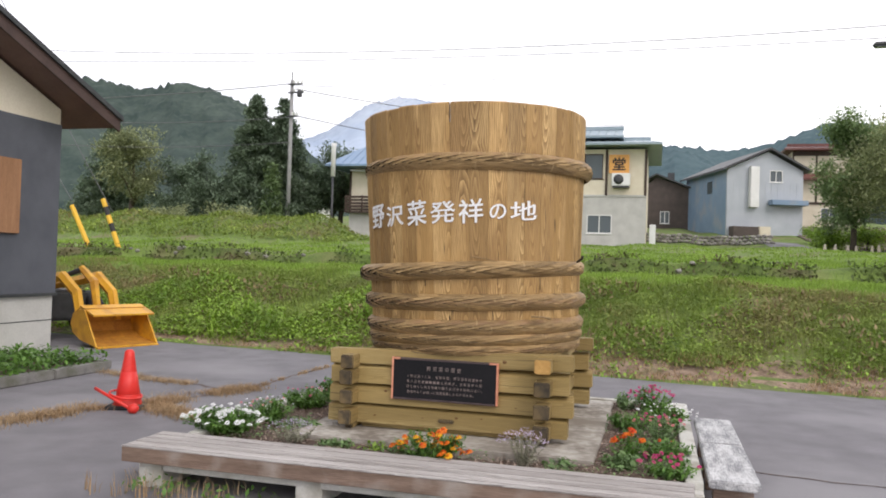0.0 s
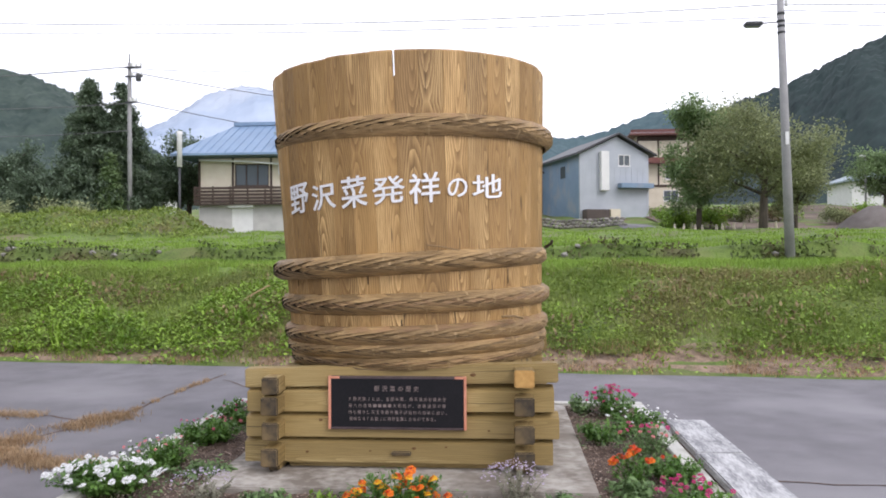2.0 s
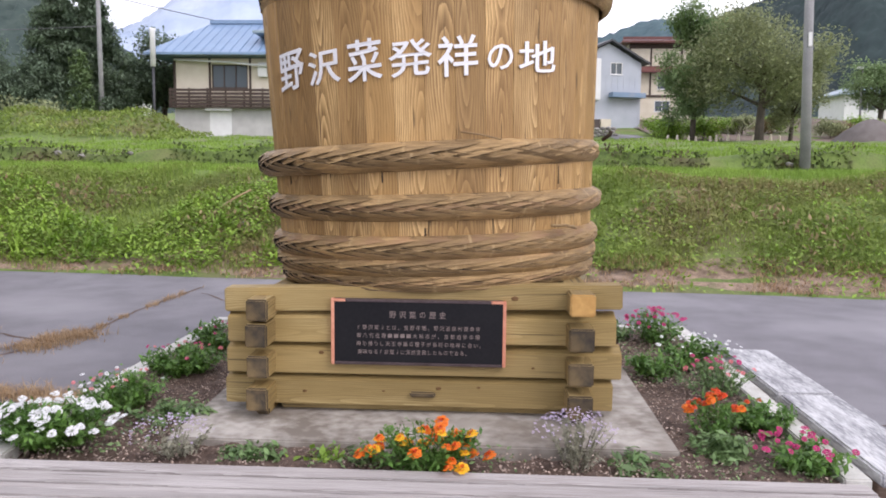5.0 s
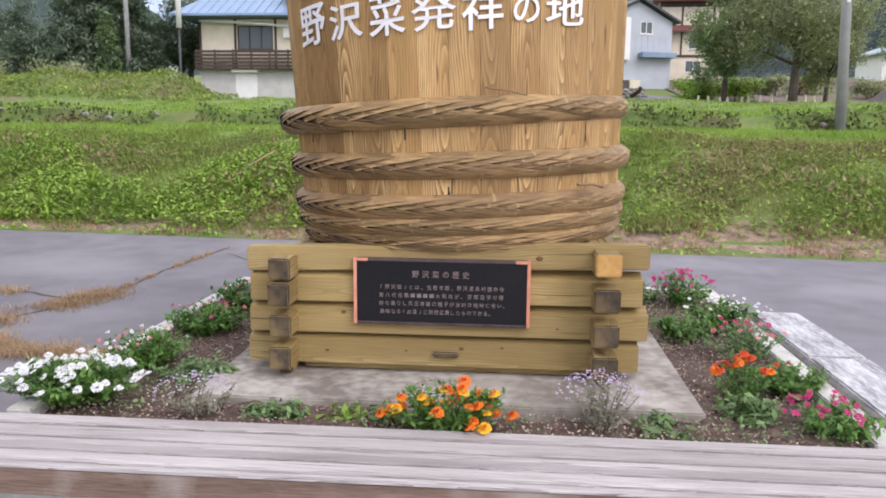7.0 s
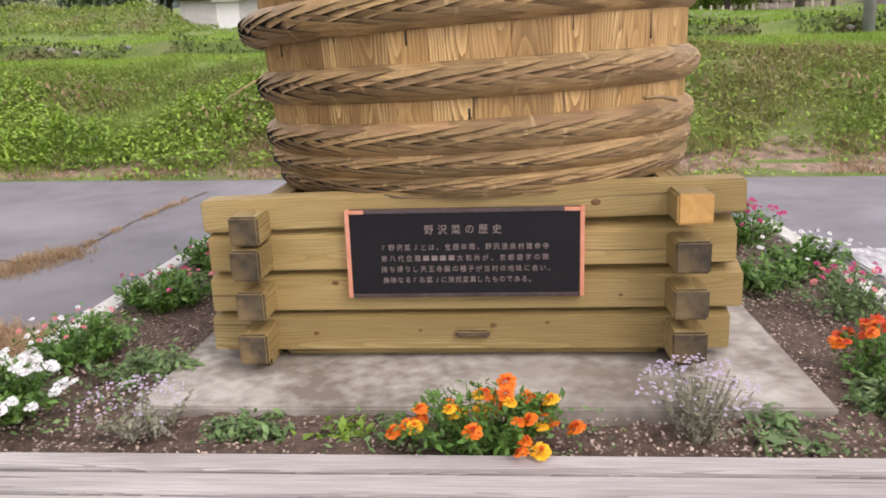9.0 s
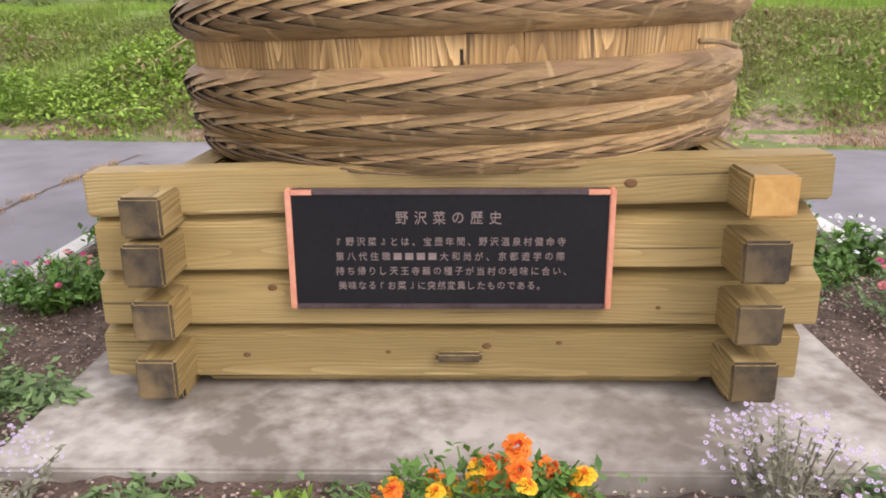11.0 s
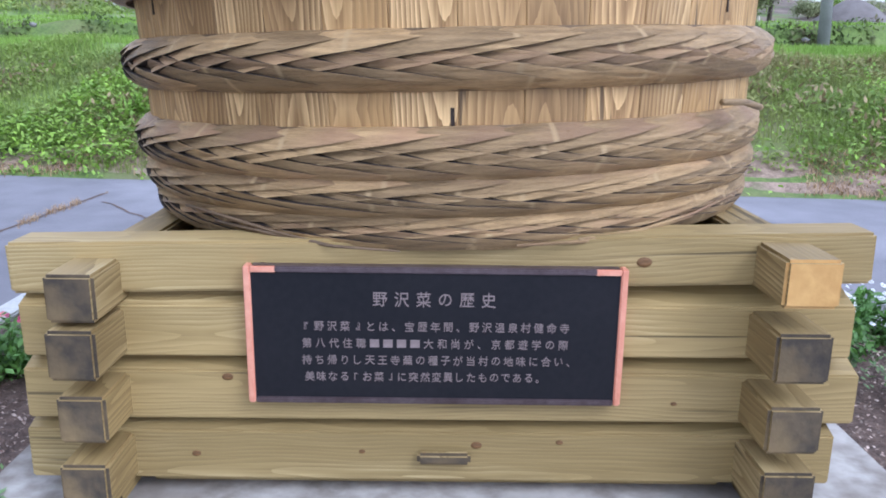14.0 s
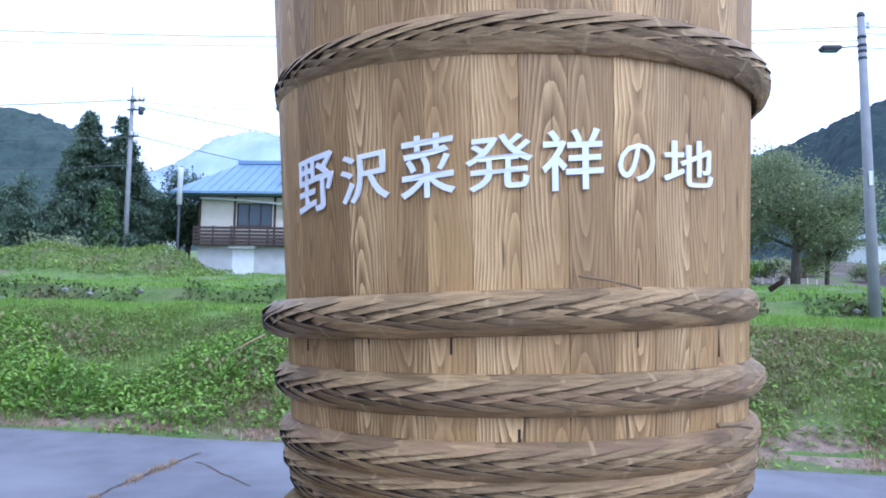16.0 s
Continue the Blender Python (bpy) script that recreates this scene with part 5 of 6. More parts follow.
strip = put("planting_strip", box_mesh("planting_strip", (WX, -6.4, -0.02), (-6.25, 2.66, 0.10), M_SOIL))
tagged(strip, "weedy soil strip along the grey building", "soil", kind="structure")

# ---- poles and wires ----
pole = thing("utility_pole", (7.46, 13.2, 1.6), "tall grey concrete utility pole with banded top", "utility pole", rot=(0, -1.7, 0))
put("shaft", tube_mesh("shaft", [(0, 0, -0.3), (0, 0, 3.0), (0, 0, 6.25)], [0.118, 0.1, 0.074], M_CONCRETE_POLE, 16), pole)
for z in (5.35, 5.5, 5.62, 5.8):
    put("band", tube_mesh("band", [(0, 0, z), (0, 0, z + 0.05)], 0.092, M_DARK_METAL, 14), pole)
put("cap", lathe_mesh("cap", [(0.076, 6.25), (0.085, 6.3), (0.05, 6.36)], M_DARK_METAL, 14), pole)
put("blank_plate", box_mesh("blank_plate", (-0.05, -0.118, 2.68), (0.05, -0.098, 3.0), M_WHITE_PAINT, 0.01), pole, label="blank white plate")
put("insulator", lathe_mesh("insulator", [(0.03, 0), (0.05, 0.04), (0.03, 0.08), (0.05, 0.12), (0.03, 0.16)], M_WHITE_PAINT, 10), pole, (0.14, 0, 6.0))
lamp = thing("street_lamp", (6.86, 13.2, 7.2), "dark flat street lamp head on a thin arm", "street lamp")
put("head", box_mesh("head", (-0.42, -0.12, -0.06), (0.0, 0.12, 0.03), M_DARK_METAL, 0.025), lamp)
put("lens", box_mesh("lens", (-0.38, -0.09, -0.085), (-0.05, 0.09, -0.061), M_GLASS, 0.008), lamp)
put("arm", tube_mesh("arm", [(0, 0, 0), (0.2, 0, 0.02), (0.48, 0, 0.02)], 0.014, M_DARK_METAL, 8), lamp)

pole2 = thing("utility_pole", (-23.9, 44.0, 4.2), "distant grey utility pole with crossarms and transformer", "utility pole")
put("shaft", tube_mesh("shaft", [(0, 0, -0.6), (0, 0, 5), (0, 0, 10.3)], [0.17, 0.145, 0.115], M_CONCRETE_POLE, 14), pole2)
for z, w in ((9.9, 0.9), (9.3, 1.0), (7.6, 0.6)):
    put("crossarm", box_mesh("crossarm", (-0.2, -0.25, z), (w, -0.17, z + 0.1), M_DARK_METAL), pole2)
    for k in range(3):
        put("insulator", lathe_mesh("insulator", [(0.05, 0), (0.09, 0.08), (0.05, 0.16), (0.09, 0.24)], M_WHITE_PAINT, 8), pole2, (w * (0.3 + 0.33 * k), -0.21, z + 0.1))
put("transformer", lathe_mesh("transformer", [(0.12, 0), (0.17, 0.05), (0.17, 0.45), (0.12, 0.5)], M_DARK_METAL, 14), pole2, (0.75, -0.3, 9.0))
put("spike", tube_mesh("spike", [(0, 0, 10.3), (0, 0, 10.9)], 0.04, M_DARK_METAL, 6), pole2)


def cable(a, b, sag, r, label="thin black overhead cable"):
    a, b = Vector(a), Vector(b)
    pts = [a.lerp(b, k / 16) - Vector((0, 0, sag * 4 * (k / 16) * (1 - k / 16))) for k in range(17)]
    ob = put("overhead_cable", tube_mesh("overhead_cable", pts, r, M_CABLE, 5))
    return tagged(ob, label, "cable", "overhead cables")


cable((-30, 13.4, 9.3), (7.3, 13.2, 7.65), 0.75, 0.011)
cable((-30, 13.4, 8.6), (7.3, 13.2, 7.35), 0.5, 0.009)
cable((7.3, 13.2, 7.65), (44, 13.4, 9.0), 0.7, 0.011)
cable((7.3, 13.2, 7.5), (44, 13.4, 8.0), 0.6, 0.009)
cable((7.3, 13.2, 7.2), (44, 13.4, 7.4), 0.6, 0.009)
cable((-23.9, 43.8, 14.2), (-46, 30, 10.5), 0.4, 0.03)
cable((-23.9, 43.8, 14.1), (-12, 60, 18.0), 0.4, 0.02)
cable((-23.5, 43.8, 13.8), (-2, 95, 20), 0.8, 0.03)
cable((-23.5, 43.8, 11.9), (-2, 95, 15), 0.8, 0.03)
cable((-23.9, 43.8, 11.8), (-46, 34, 10.8), 0.6, 0.025)
cable((-23.9, 43.8, 10.0), (-50, 40, 10.2), 0.6, 0.025)
cable((-15.0, 14.0, 3.0), (-23.0, 15.0, 14.0), 0.05, 0.012, "thin guy wire running up to a pole")
cable((-16.3, 14.0, 3.0), (-24.5, 15.0, 13.5), 0.05, 0.012, "thin guy wire running up to a pole")
for x0, x1, z1 in ((-15.84, -16.55, 3.2), (-14.72, -15.38, 3.42)):
    gz = float(ground_z(x0, 14.0))
    guard = thing("guy_guard", (x0, 14.0, gz), "yellow and black striped guy-wire guard standing in grass", "guy guard", "guy-wire guards")
    n = 6
    for k in range(n):
        a, b = k / n, (k + 1) / n
        dx, dz = x1 - x0, z1 - gz
        put("stripe", tube_mesh("stripe", [(dx * a, 0, dz * a - 0.02 * (k == 0)), (dx * b, 0, dz * b)], 0.075, M_INK if k in (2, 4) and x0 > -15.8 else M_SAFETY, 14, False), guard)

# ---- traffic cone with its bar ----
cone = thing("traffic_cone", (-4.02, 0.38, 0.0), "red plastic traffic cone on a black rubber base", "traffic cone")
put("cone_body", lathe_mesh("cone_body", [(0.155, 0.04), (0.15, 0.06), (0.125, 0.15), (0.10, 0.30), (0.08, 0.42), (0.058, 0.56), (0.052, 0.62), (0.03, 0.645)], M_CONE, 24), cone)
put("sleeve", lathe_mesh("sleeve", [(0.125, 0.16), (0.128, 0.165), (0.085, 0.40), (0.08, 0.402)], M_CONE, 24), cone)
put("rubber_base", box_mesh("rubber_base", (-0.2, -0.2, 0.0), (0.2, 0.2, 0.04), M_RUBBER, 0.015), cone, rot=(0, 0, 20))
bar = thing("cone_bar", (-4.02, 0.38, 0), "red plastic bar leaning against the traffic cone", "cone bar")
put("rod", tube_mesh("rod", [(-0.32, -0.14, 0.21), (-0.1, -0.2, 0.15), (0.22, -0.25, 0.045)], 0.018, M_CONE, 10), bar)
put("ring", tube_mesh("ring", [(-0.17 * math.cos(a), -0.04 - 0.17 * math.sin(a), 0.15 + 0.03 * math.cos(a)) for a in np.linspace(0, 6.2, 20)], 0.012, M_CONE, 8), bar)
put("grip", lathe_mesh("grip", [(0.02, -0.06), (0.05, -0.03), (0.055, 0.02), (0.03, 0.06)], M_CONE, 14), bar, (0.27, -0.27, 0.052), rot=(0, 80, -12))

# ---- yellow loader, its bucket down on the road ----
loader = thing("wheel_loader", (-8.32, 5.5, 0.0), "yellow wheel loader with its bucket resting on the road", "loader", rot=(0, 0, 70))
W = 0.60
prof = [(-0.62, 0.03), (-0.1, 0.04), (0.16, 0.12), (0.26, 0.27), (0.22, 0.46), (0.06, 0.58), (-0.12, 0.60)]
bv, bf = [], []
for off in (0, 1):
    for (py, pz) in prof:
        cyy, czz = -0.15, 0.31
        q = 1 + 0.07 * off
        bv += [(-W, cyy + (py - cyy) * q, czz + (pz - czz) * q), (W, cyy + (py - cyy) * q, czz + (pz - czz) * q)]
n = len(prof)
for off in (0, 1):
    bf += [(2 * (off * n + i), 2 * (off * n + i) + 1, 2 * (off * n + i) + 3, 2 * (off * n + i) + 2) for i in range(n - 1)]
bf += [(2 * i, 2 * i + 2, 2 * (n + i) + 2, 2 * (n + i)) for i in range(n - 1)] + [(2 * i + 1, 2 * (n + i) + 1, 2 * (n + i) + 3, 2 * i + 3) for i in range(n - 1)]
bf += [(0, 2 * n, 2 * n + 1, 1), (2 * n - 2, 2 * n - 1, 4 * n - 1, 4 * n - 2)]
bucket = put("bucket", grid_mesh("bucket", bv, bf, M_RUST), loader, (0, 0, 0.10), rot=(9, 0, 0))
for sx in (-1, 1):
    put("bucket_side", prism_mesh("bucket_side", [(p[0] * 1.03, p[1] * 1.0 + 0.0) for p in prof], (sx * W, sx * (W + 0.03)), M_YELLOW, "x"), bucket)
put("cutting_edge", box_mesh("cutting_edge", (-W - 0.02, -0.70, 0.0), (W + 0.02, -0.56, 0.028), M_YELLOW, 0.005), bucket)
put("top_lip", prism_mesh("top_lip", [(-0.40, 0.53), (0.08, 0.60), (0.08, 0.64), (-0.40, 0.56)], (-W, W + 0.04), M_YELLOW, "x"), bucket)
for sx in (-0.42, 0.30):
    put("lift_arm", tube_mesh("lift_arm", [(sx, 0.22, 0.42), (sx, 0.42, 0.95), (sx - 0.1, 0.75, 1.25), (sx - 0.25, 1.5, 1.1), (sx - 0.4, 2.4, 1.0)], [0.09, 0.1, 0.11, 0.11, 0.11], M_YELLOW, 6, False), loader)
put("bell_crank", tube_mesh("bell_crank", [(-0.1, 0.24, 0.62), (-0.12, 0.35, 1.15), (-0.15, 0.75, 1.42)], [0.07, 0.09, 0.06], M_YELLOW, 6, False), loader)
put("ram", tube_mesh("ram", [(-0.15, 0.75, 1.38), (-0.25, 1.6, 1.15)], 0.05, M_DARK_METAL, 10), loader)
put("front_frame", box_mesh("front_frame", (-0.75, 1.3, 0.35), (0.35, 2.9, 0.95), M_DARK_METAL, 0.05), loader)
put("engine_hood", box_mesh("engine_hood", (-0.9, 3.3, 0.5), (0.35, 5.2, 1.3), M_YELLOW, 0.08), loader)
for wx in (-0.95, 0.45):
    for wy in (1.55, 3.9):
        tyre = put("tyre", lathe_mesh("tyre", [(0.24, -0.15), (0.42, -0.16), (0.47, -0.1), (0.47, 0.1), (0.42, 0.16), (0.24, 0.15)], M_RUBBER, 22), loader, (wx, wy, 0.47), rot=(0, 90, 0))
        put("rim", lathe_mesh("rim", [(0.24, -0.1), (0.24, 0.1), (0.08, 0.12)], M_YELLOW, 18), tyre)
# ---- stones, heap, stakes ----
def rock_mesh(size, seed):
    bm = bmesh.new()
    bmesh.ops.create_icosphere(bm, subdivisions=2, radius=size)
    for v in bm.verts:
        v.co *= 1 + 0.35 * noise.noise(v.co / size * 1.3 + Vector((seed, seed * 2, 0)))
        v.co.z *= 0.7
    return finish(bm, "stone", M_STONE)


rocks = [rock_mesh(0.11, s) for s in range(1, 6)]


def stone(x, y, s, z=None, label="pale field stone lying in the grass"):
    ob = put("stone", rocks[int(abs(x * 7 + y * 3)) % 5], None, (x, y, float(ground_z(x, y)) if z is None else z), rot=(0, 0, x * 90), scale=(s, s, s))
    return tagged(ob, label, "stone", "field stones")


stone(-3.5, 7.35, 0.85)
for k in range(48):
    x = rng.uniform(-15, 14)
    if -2 < x < 1.5 and k % 2:
        continue
    stone(x, 13.35 + 0.25 * math.sin(x * 0.8) + rng.uniform(-0.15, 0.3), rng.uniform(0.4, 0.9))
dark_wall = thing("stone_wall", (0, 0, 0), "dark rubble stone wall at the edge of the field", "stone wall")
for k in range(70):
    x = 0.6 + 0.125 * k
    put("stone", rocks[k % 5], dark_wall, (x, 50.5 + 0.1 * (k % 3), float(ground_z(x, 50.5)) + 0.1 + 0.22 * (k % 3)), rot=(0, 0, 40 * k), scale=(2.0, 1.6, 1.7))
hx, hy = 23.8, 45.0
heap_v = [(hx, hy, float(ground_z(hx, hy)) + 1.55)]
for i in range(1, 9):
    for k in range(32):
        a = 2 * math.pi * k / 32
        r = 2.3 * i / 8
        heap_v.append((hx + r * 1.1 * math.cos(a), hy + r * math.sin(a), float(ground_z(hx, hy)) - 0.15 + 1.7 * (1 - (i / 8) ** 1.6) + 0.05 * math.sin(5 * a + i)))
heap_f = [(0, 1 + k, 1 + (k + 1) % 32) for k in range(32)] + [(1 + 32 * i + k, 1 + 32 * (i + 1) + k, 1 + 32 * (i + 1) + (k + 1) % 32, 1 + 32 * i + (k + 1) % 32) for i in range(7) for k in range(32)]
tagged(put("sand_mound", grid_mesh("sand_mound", heap_v, heap_f, M_SAND, True)), "rounded mound of grey-brown sand", "sand mound")
stake_me = lathe_mesh("field_stake", [(0.07, 0), (0.08, 0.05), (0.045, 0.35), (0.04, 0.42)], M_PLASTER, 10)
for k in range(12):
    x = 11.0 + 0.62 * k + rng.uniform(-0.2, 0.2)
    tagged(put("field_stake", stake_me, None, (x, 43.0, float(ground_z(x, 43)) - 0.02), scale=(1.3, 1.3, 1.1)), "small pale stake along the far lane", "stake", "stakes along the lane")
lane = put("far_lane", grid_mesh("far_lane", [(x, y, float(ground_z(x, y)) + 0.05) for x, y in ((7.5, 40.5), (13.2, 40.5), (12.6, 43), (9.0, 43), (12.0, 47), (8.8, 47), (11, 52), (8.6, 52))], [(0, 1, 2, 3), (3, 2, 4, 5), (5, 4, 6, 7)], M_ASPHALT))
tagged(lane, "short grey far lane", "lane", kind="structure")
soil_patch = put("bare_ground", grid_mesh("bare_ground", [(x, y, float(ground_z(x, y)) + 0.08) for y in np.linspace(45.5, 70, 12) for x in np.linspace(12.2, 46, 16)], [(16 * j + i, 16 * j + i + 1, 16 * j + i + 17, 16 * j + i + 16) for j in range(11) for i in range(15)], M_FIELD_SOIL))
tagged(soil_patch, "bare brown field soil", "ground", kind="structure")

# ---- trees ----
def tree(at, height, crown, leaf_mat, label, seed, trunk=0.25, lift=0.35, count=8000, leaf=0.16, shape=(1, 1, 1), category="tree"):
    """A tapered trunk with limbs, and a crown of many leaves in uneven clumps."""
    r = np.random.default_rng(seed)
    base = thing("tree", at, label, category)
    put("trunk", tube_mesh("trunk", [(0, 0, -0.5), (0.05, 0, height * 0.2), (0.15, 0.05, height * 0.45), (0.1, 0, height * 0.8)], [trunk, trunk * 0.8, trunk * 0.55, trunk * 0.15], M_BARK, 9), base)
    tips = []
    for k in range(9):
        a, f = r.uniform(0, 6.3), r.uniform(0.25, 0.7)
        reach = crown * r.uniform(0.5, 0.95)
        s = Vector((0.1, 0, height * f))
        e = Vector((math.cos(a) * reach * shape[0], math.sin(a) * reach * shape[1], height * min(0.97, f + r.uniform(0.12, 0.32))))
        m = s.lerp(e, 0.5) + Vector((0, 0, height * 0.03))
        put("limb", tube_mesh("limb", [s, m, e], [trunk * 0.4, trunk * 0.25, trunk * 0.06], M_BARK, 6), base)
        tips += [e, m]
    clumps = [np.array(t) for t in tips]
    for k in range(26):
        d = r.normal(0, 1, 3)
        d /= np.linalg.norm(d)
        rad = r.uniform(0.45, 1.0)
        mid = height * (lift + (1 - lift) / 2)
        taper = 1.0 if shape[2] == 1 else 1 - shape[2] * max(0, d[2])
        clumps.append(np.array([d[0] * crown * rad * shape[0] * taper, d[1] * crown * rad * shape[1] * taper, mid + d[2] * rad * height * (1 - lift) / 2]))
    per = count // len(clumps)
    cs = np.concatenate([c + np.clip(r.normal(0, crown * 0.17, (per, 3)), -0.36 * crown, 0.36 * crown) * np.array([1, 1, 0.75]) for c in clumps])
    cs = cs[(cs[:, 2] > height * lift * 0.7)]
    put("crown", np_mesh("crown", *leaves(cs, leaf, r, 0.55, 1.5), leaf_mat), base)
    return base


def conifer(at, height, width, label, seed, count=48000, mat_=None):
    """A straight trunk with whorls of drooping branches of short flat sprays."""
    r = np.random.default_rng(seed)
    base = thing("conifer", at, label, "conifer")
    put("trunk", tube_mesh("trunk", [(0, 0, -0.5), (0, 0, height * 0.5), (0, 0, height * 0.97)], [0.22, 0.14, 0.03], M_BARK, 8), base)
    n = 300
    f = np.sort(r.uniform(0.06, 1.0, n))
    az = r.uniform(0, 2 * np.pi, n)
    reach = 1.25 * width * (1 - f) ** 0.75 * r.uniform(0.65, 1.15, n) + 0.12
    pts = []
    for i in range(n):
        k = max(12, int(count / n * (0.3 + 1.4 * (1 - f[i]))))
        t = r.uniform(0.1, 1.0, k)
        c = np.c_[np.cos(az[i]) * reach[i] * t, np.sin(az[i]) * reach[i] * t, height * f[i] - 0.35 * reach[i] * t ** 1.5 + 0.1 * t]
        pts.append(c + r.normal(0, 0.12 + 0.06 * reach[i], (k, 3)) * np.array([1, 1, 0.6]))
    put("crown", np_mesh("crown", *leaves(np.concatenate(pts), 0.16, r, 0.5, 2.2), mat_ or M_CONIFER), base)
    return base


gz = lambda x, y: float(ground_z(x, y))
conifer((-26.9, 44.5, gz(-26.9, 44.5)), 10.2, 2.8, "tall dark green cedar", 21)
conifer((-25.4, 46.0, gz(-25.4, 46)), 10.3, 2.7, "tall dark green cedar", 22)
conifer((-25.0, 43.5, gz(-25, 43.5)), 5.2, 1.0, "small bright green cedar covered in vine", 23, 6000, M_TREE)
tree((-22.4, 50.0, gz(-22.4, 50)), 7.4, 2.7, M_CONIFER, "dark leafy tree behind the flue pipe", 24, 0.25, 0.1, 14000, 0.16)
tree((-24.0, 52.0, gz(-24, 52)), 6.0, 2.6, M_TREE, "dark leafy tree beside the cedars", 25)
conifer((-42.5, 49.0, gz(-42.5, 49)), 9.0, 3.6, "shadowy conifer near the hill", 26)
tree((-37.0, 44.0, gz(-37, 44)), 8.4, 2.4, M_TREE_OLIVE, "olive leafy tree at the field edge", 27)
tree((-33.8, 46.0, gz(-33.8, 46)), 6.2, 2.3, M_CONIFER, "dark leafy tree at the foot of the hill", 28, 0.2, 0.08, 14000, 0.15)
tree((-30.4, 44.0, gz(-30.4, 44)), 4.3, 2.3, M_CONIFER, "dark bushy low tree beside the cedars", 29, 0.15, 0.05, 12000, 0.14)
tree((-28.5, 36.5, gz(-28.5, 36.5)), 1.9, 1.6, M_TREE_OLIVE, "brownish rounded shrub on the bank", 30, 0.06, 0.05, 2600, 0.14, category="shrub")
tree((-23.6, 36.0, gz(-23.6, 36)), 1.9, 1.7, M_TREE_OLIVE, "brownish rounded shrub on the bank", 31, 0.06, 0.05, 2600, 0.14, category="shrub")
tree((12.9, 44.5, gz(12.9, 44.5)), 8.2, 2.5, M_TREE, "dense green upright tree", 32, 0.2, 0.06, 22000, 0.15, (1, 1, 0.6))
tree((15.4, 40.0, gz(15.4, 40)), 7.0, 3.7, M_TREE_OLIVE, "spreading olive-green tree with bare lower limbs", 33, 0.28, 0.27, 22000, 0.13)
tree((18.6, 44.0, gz(18.6, 44)), 5.2, 2.0, M_TREE_OLIVE, "thin autumn-tinted tree behind the pole", 34, 0.15, 0.15, 8000, 0.13)
tree((11.9, 47.0, gz(11.9, 47)), 1.6, 1.3, M_WEED, "yellow-green clipped shrub by the lane", 35, 0.06, 0.0, 2200, 0.13, category="shrub")
tree((14.2, 47.0, gz(14.2, 47)), 1.5, 1.5, M_WEED, "yellow-green clipped shrub by the lane", 36, 0.06, 0.0, 2200, 0.13, category="shrub")
for k in range(11):
    bx, by = 12.8 + 1.55 * k + rng.uniform(-0.5, 0.5), 49.5 + rng.uniform(0, 5)
    tree((bx, by, gz(bx, by)), rng.uniform(0.9, 1.7), rng.uniform(0.8, 1.4), (M_WEED, M_TREE_OLIVE, M_DRYLEAF)[k % 3], ("yellow-green low shrub by the far field", "olive low shrub by the far field", "withered brownish shrub by the far field")[k % 3], 80 + k, 0.05, 0.0, 1300, 0.13, category="shrub")
tree((30.5, 58.0, gz(30.5, 58)), 5.5, 2.6, M_TREE, "dark leafy tree near the hillside", 37)
tree((35.0, 56.0, gz(35, 56)), 6.5, 3.2, M_TREE, "dark leafy tree near the hillside", 38)
tree((26.5, 66.0, gz(26.5, 66)), 5.0, 2.6, M_TREE_OLIVE, "olive leafy tree near the hillside", 39)
tree((41.0, 60.0, gz(41, 60)), 6.5, 3.4, M_TREE, "dark leafy tree near the hillside", 40)
far_lamp = thing("street_lamp", (29.0, 58.0, gz(29, 58)), "small distant pole lamp", "street lamp")
put("post", tube_mesh("post", [(0, 0, -0.3), (0, 0, 4.6)], 0.08, M_CONCRETE_POLE, 8), far_lamp)
put("head", box_mesh("head", (-0.45, -0.15, 4.6), (0.1, 0.15, 4.8), M_WHITE_PAINT, 0.04), far_lamp)

# ---- grass and weeds ----
def field(n, x0, x1, y0, y1, test=None):
    p = np.c_[rng.uniform(x0, x1, n), rng.uniform(y0, y1, n)]
    if test is not None:
        p = p[test(p[:, 0], p[:, 1])]
    return np.c_[p, ground_z(p[:, 0], p[:, 1])]


def patchy(x, y, s=1.0):
    return np.sin(x * 1.9 * s + 1.3 * np.sin(y * 1.4)) + np.sin(y * 2.3 * s + 1.7 * np.sin(x * 1.1)) + 0.6 * np.sin(4.1 * x - 3.3 * y)


def stuff(name, arrays, material, label, category="grass"):
    return tagged(put(name, np_mesh(name, *arrays, material)), label, category, kind="stuff")


slope = field(40000, -14, 14, 4.8, 11.2, lambda x, y: (y > foot(x) + np.where(x > 0, 0.9, 0.5) + 0.25 * np.sin(2.2 * x)) & (y < foot(x) + 4.2) & (patchy(x, y) > -1.1))
stuff("bank_grass", blades(slope, 0.12, 0.010, 0.9, rng, 4, 0.07), M_GRASS, "rough uncut grass on the roadside bank")
tall = field(1500, -13, 14, 5.5, 10.5, lambda x, y: (y > foot(x) + 0.9) & (y < foot(x) + 3.9) & (patchy(x * 0.6 + 3, y) > 0.2))
stuff("tall_grass", blades(tall, 0.26, 0.011, 0.9, rng, 6, 0.09), M_GRASS, "taller grass clumps on the bank")
rim = field(15000, -15, 15, 8.6, 13.25, lambda x, y: y > foot(x) + 3.45)
stuff("terrace_grass", blades(rim, 0.13, 0.013, 0.7, rng, 4, 0.07), M_LAWN, "bright short grass on the lower terrace")
upper = field(14000, -26, 22, 13.7, 27, None)
stuff("upper_grass", blades(upper, 0.1, 0.03, 0.7, rng, 4, 0.12), M_LAWN, "bright grass on the upper terrace")
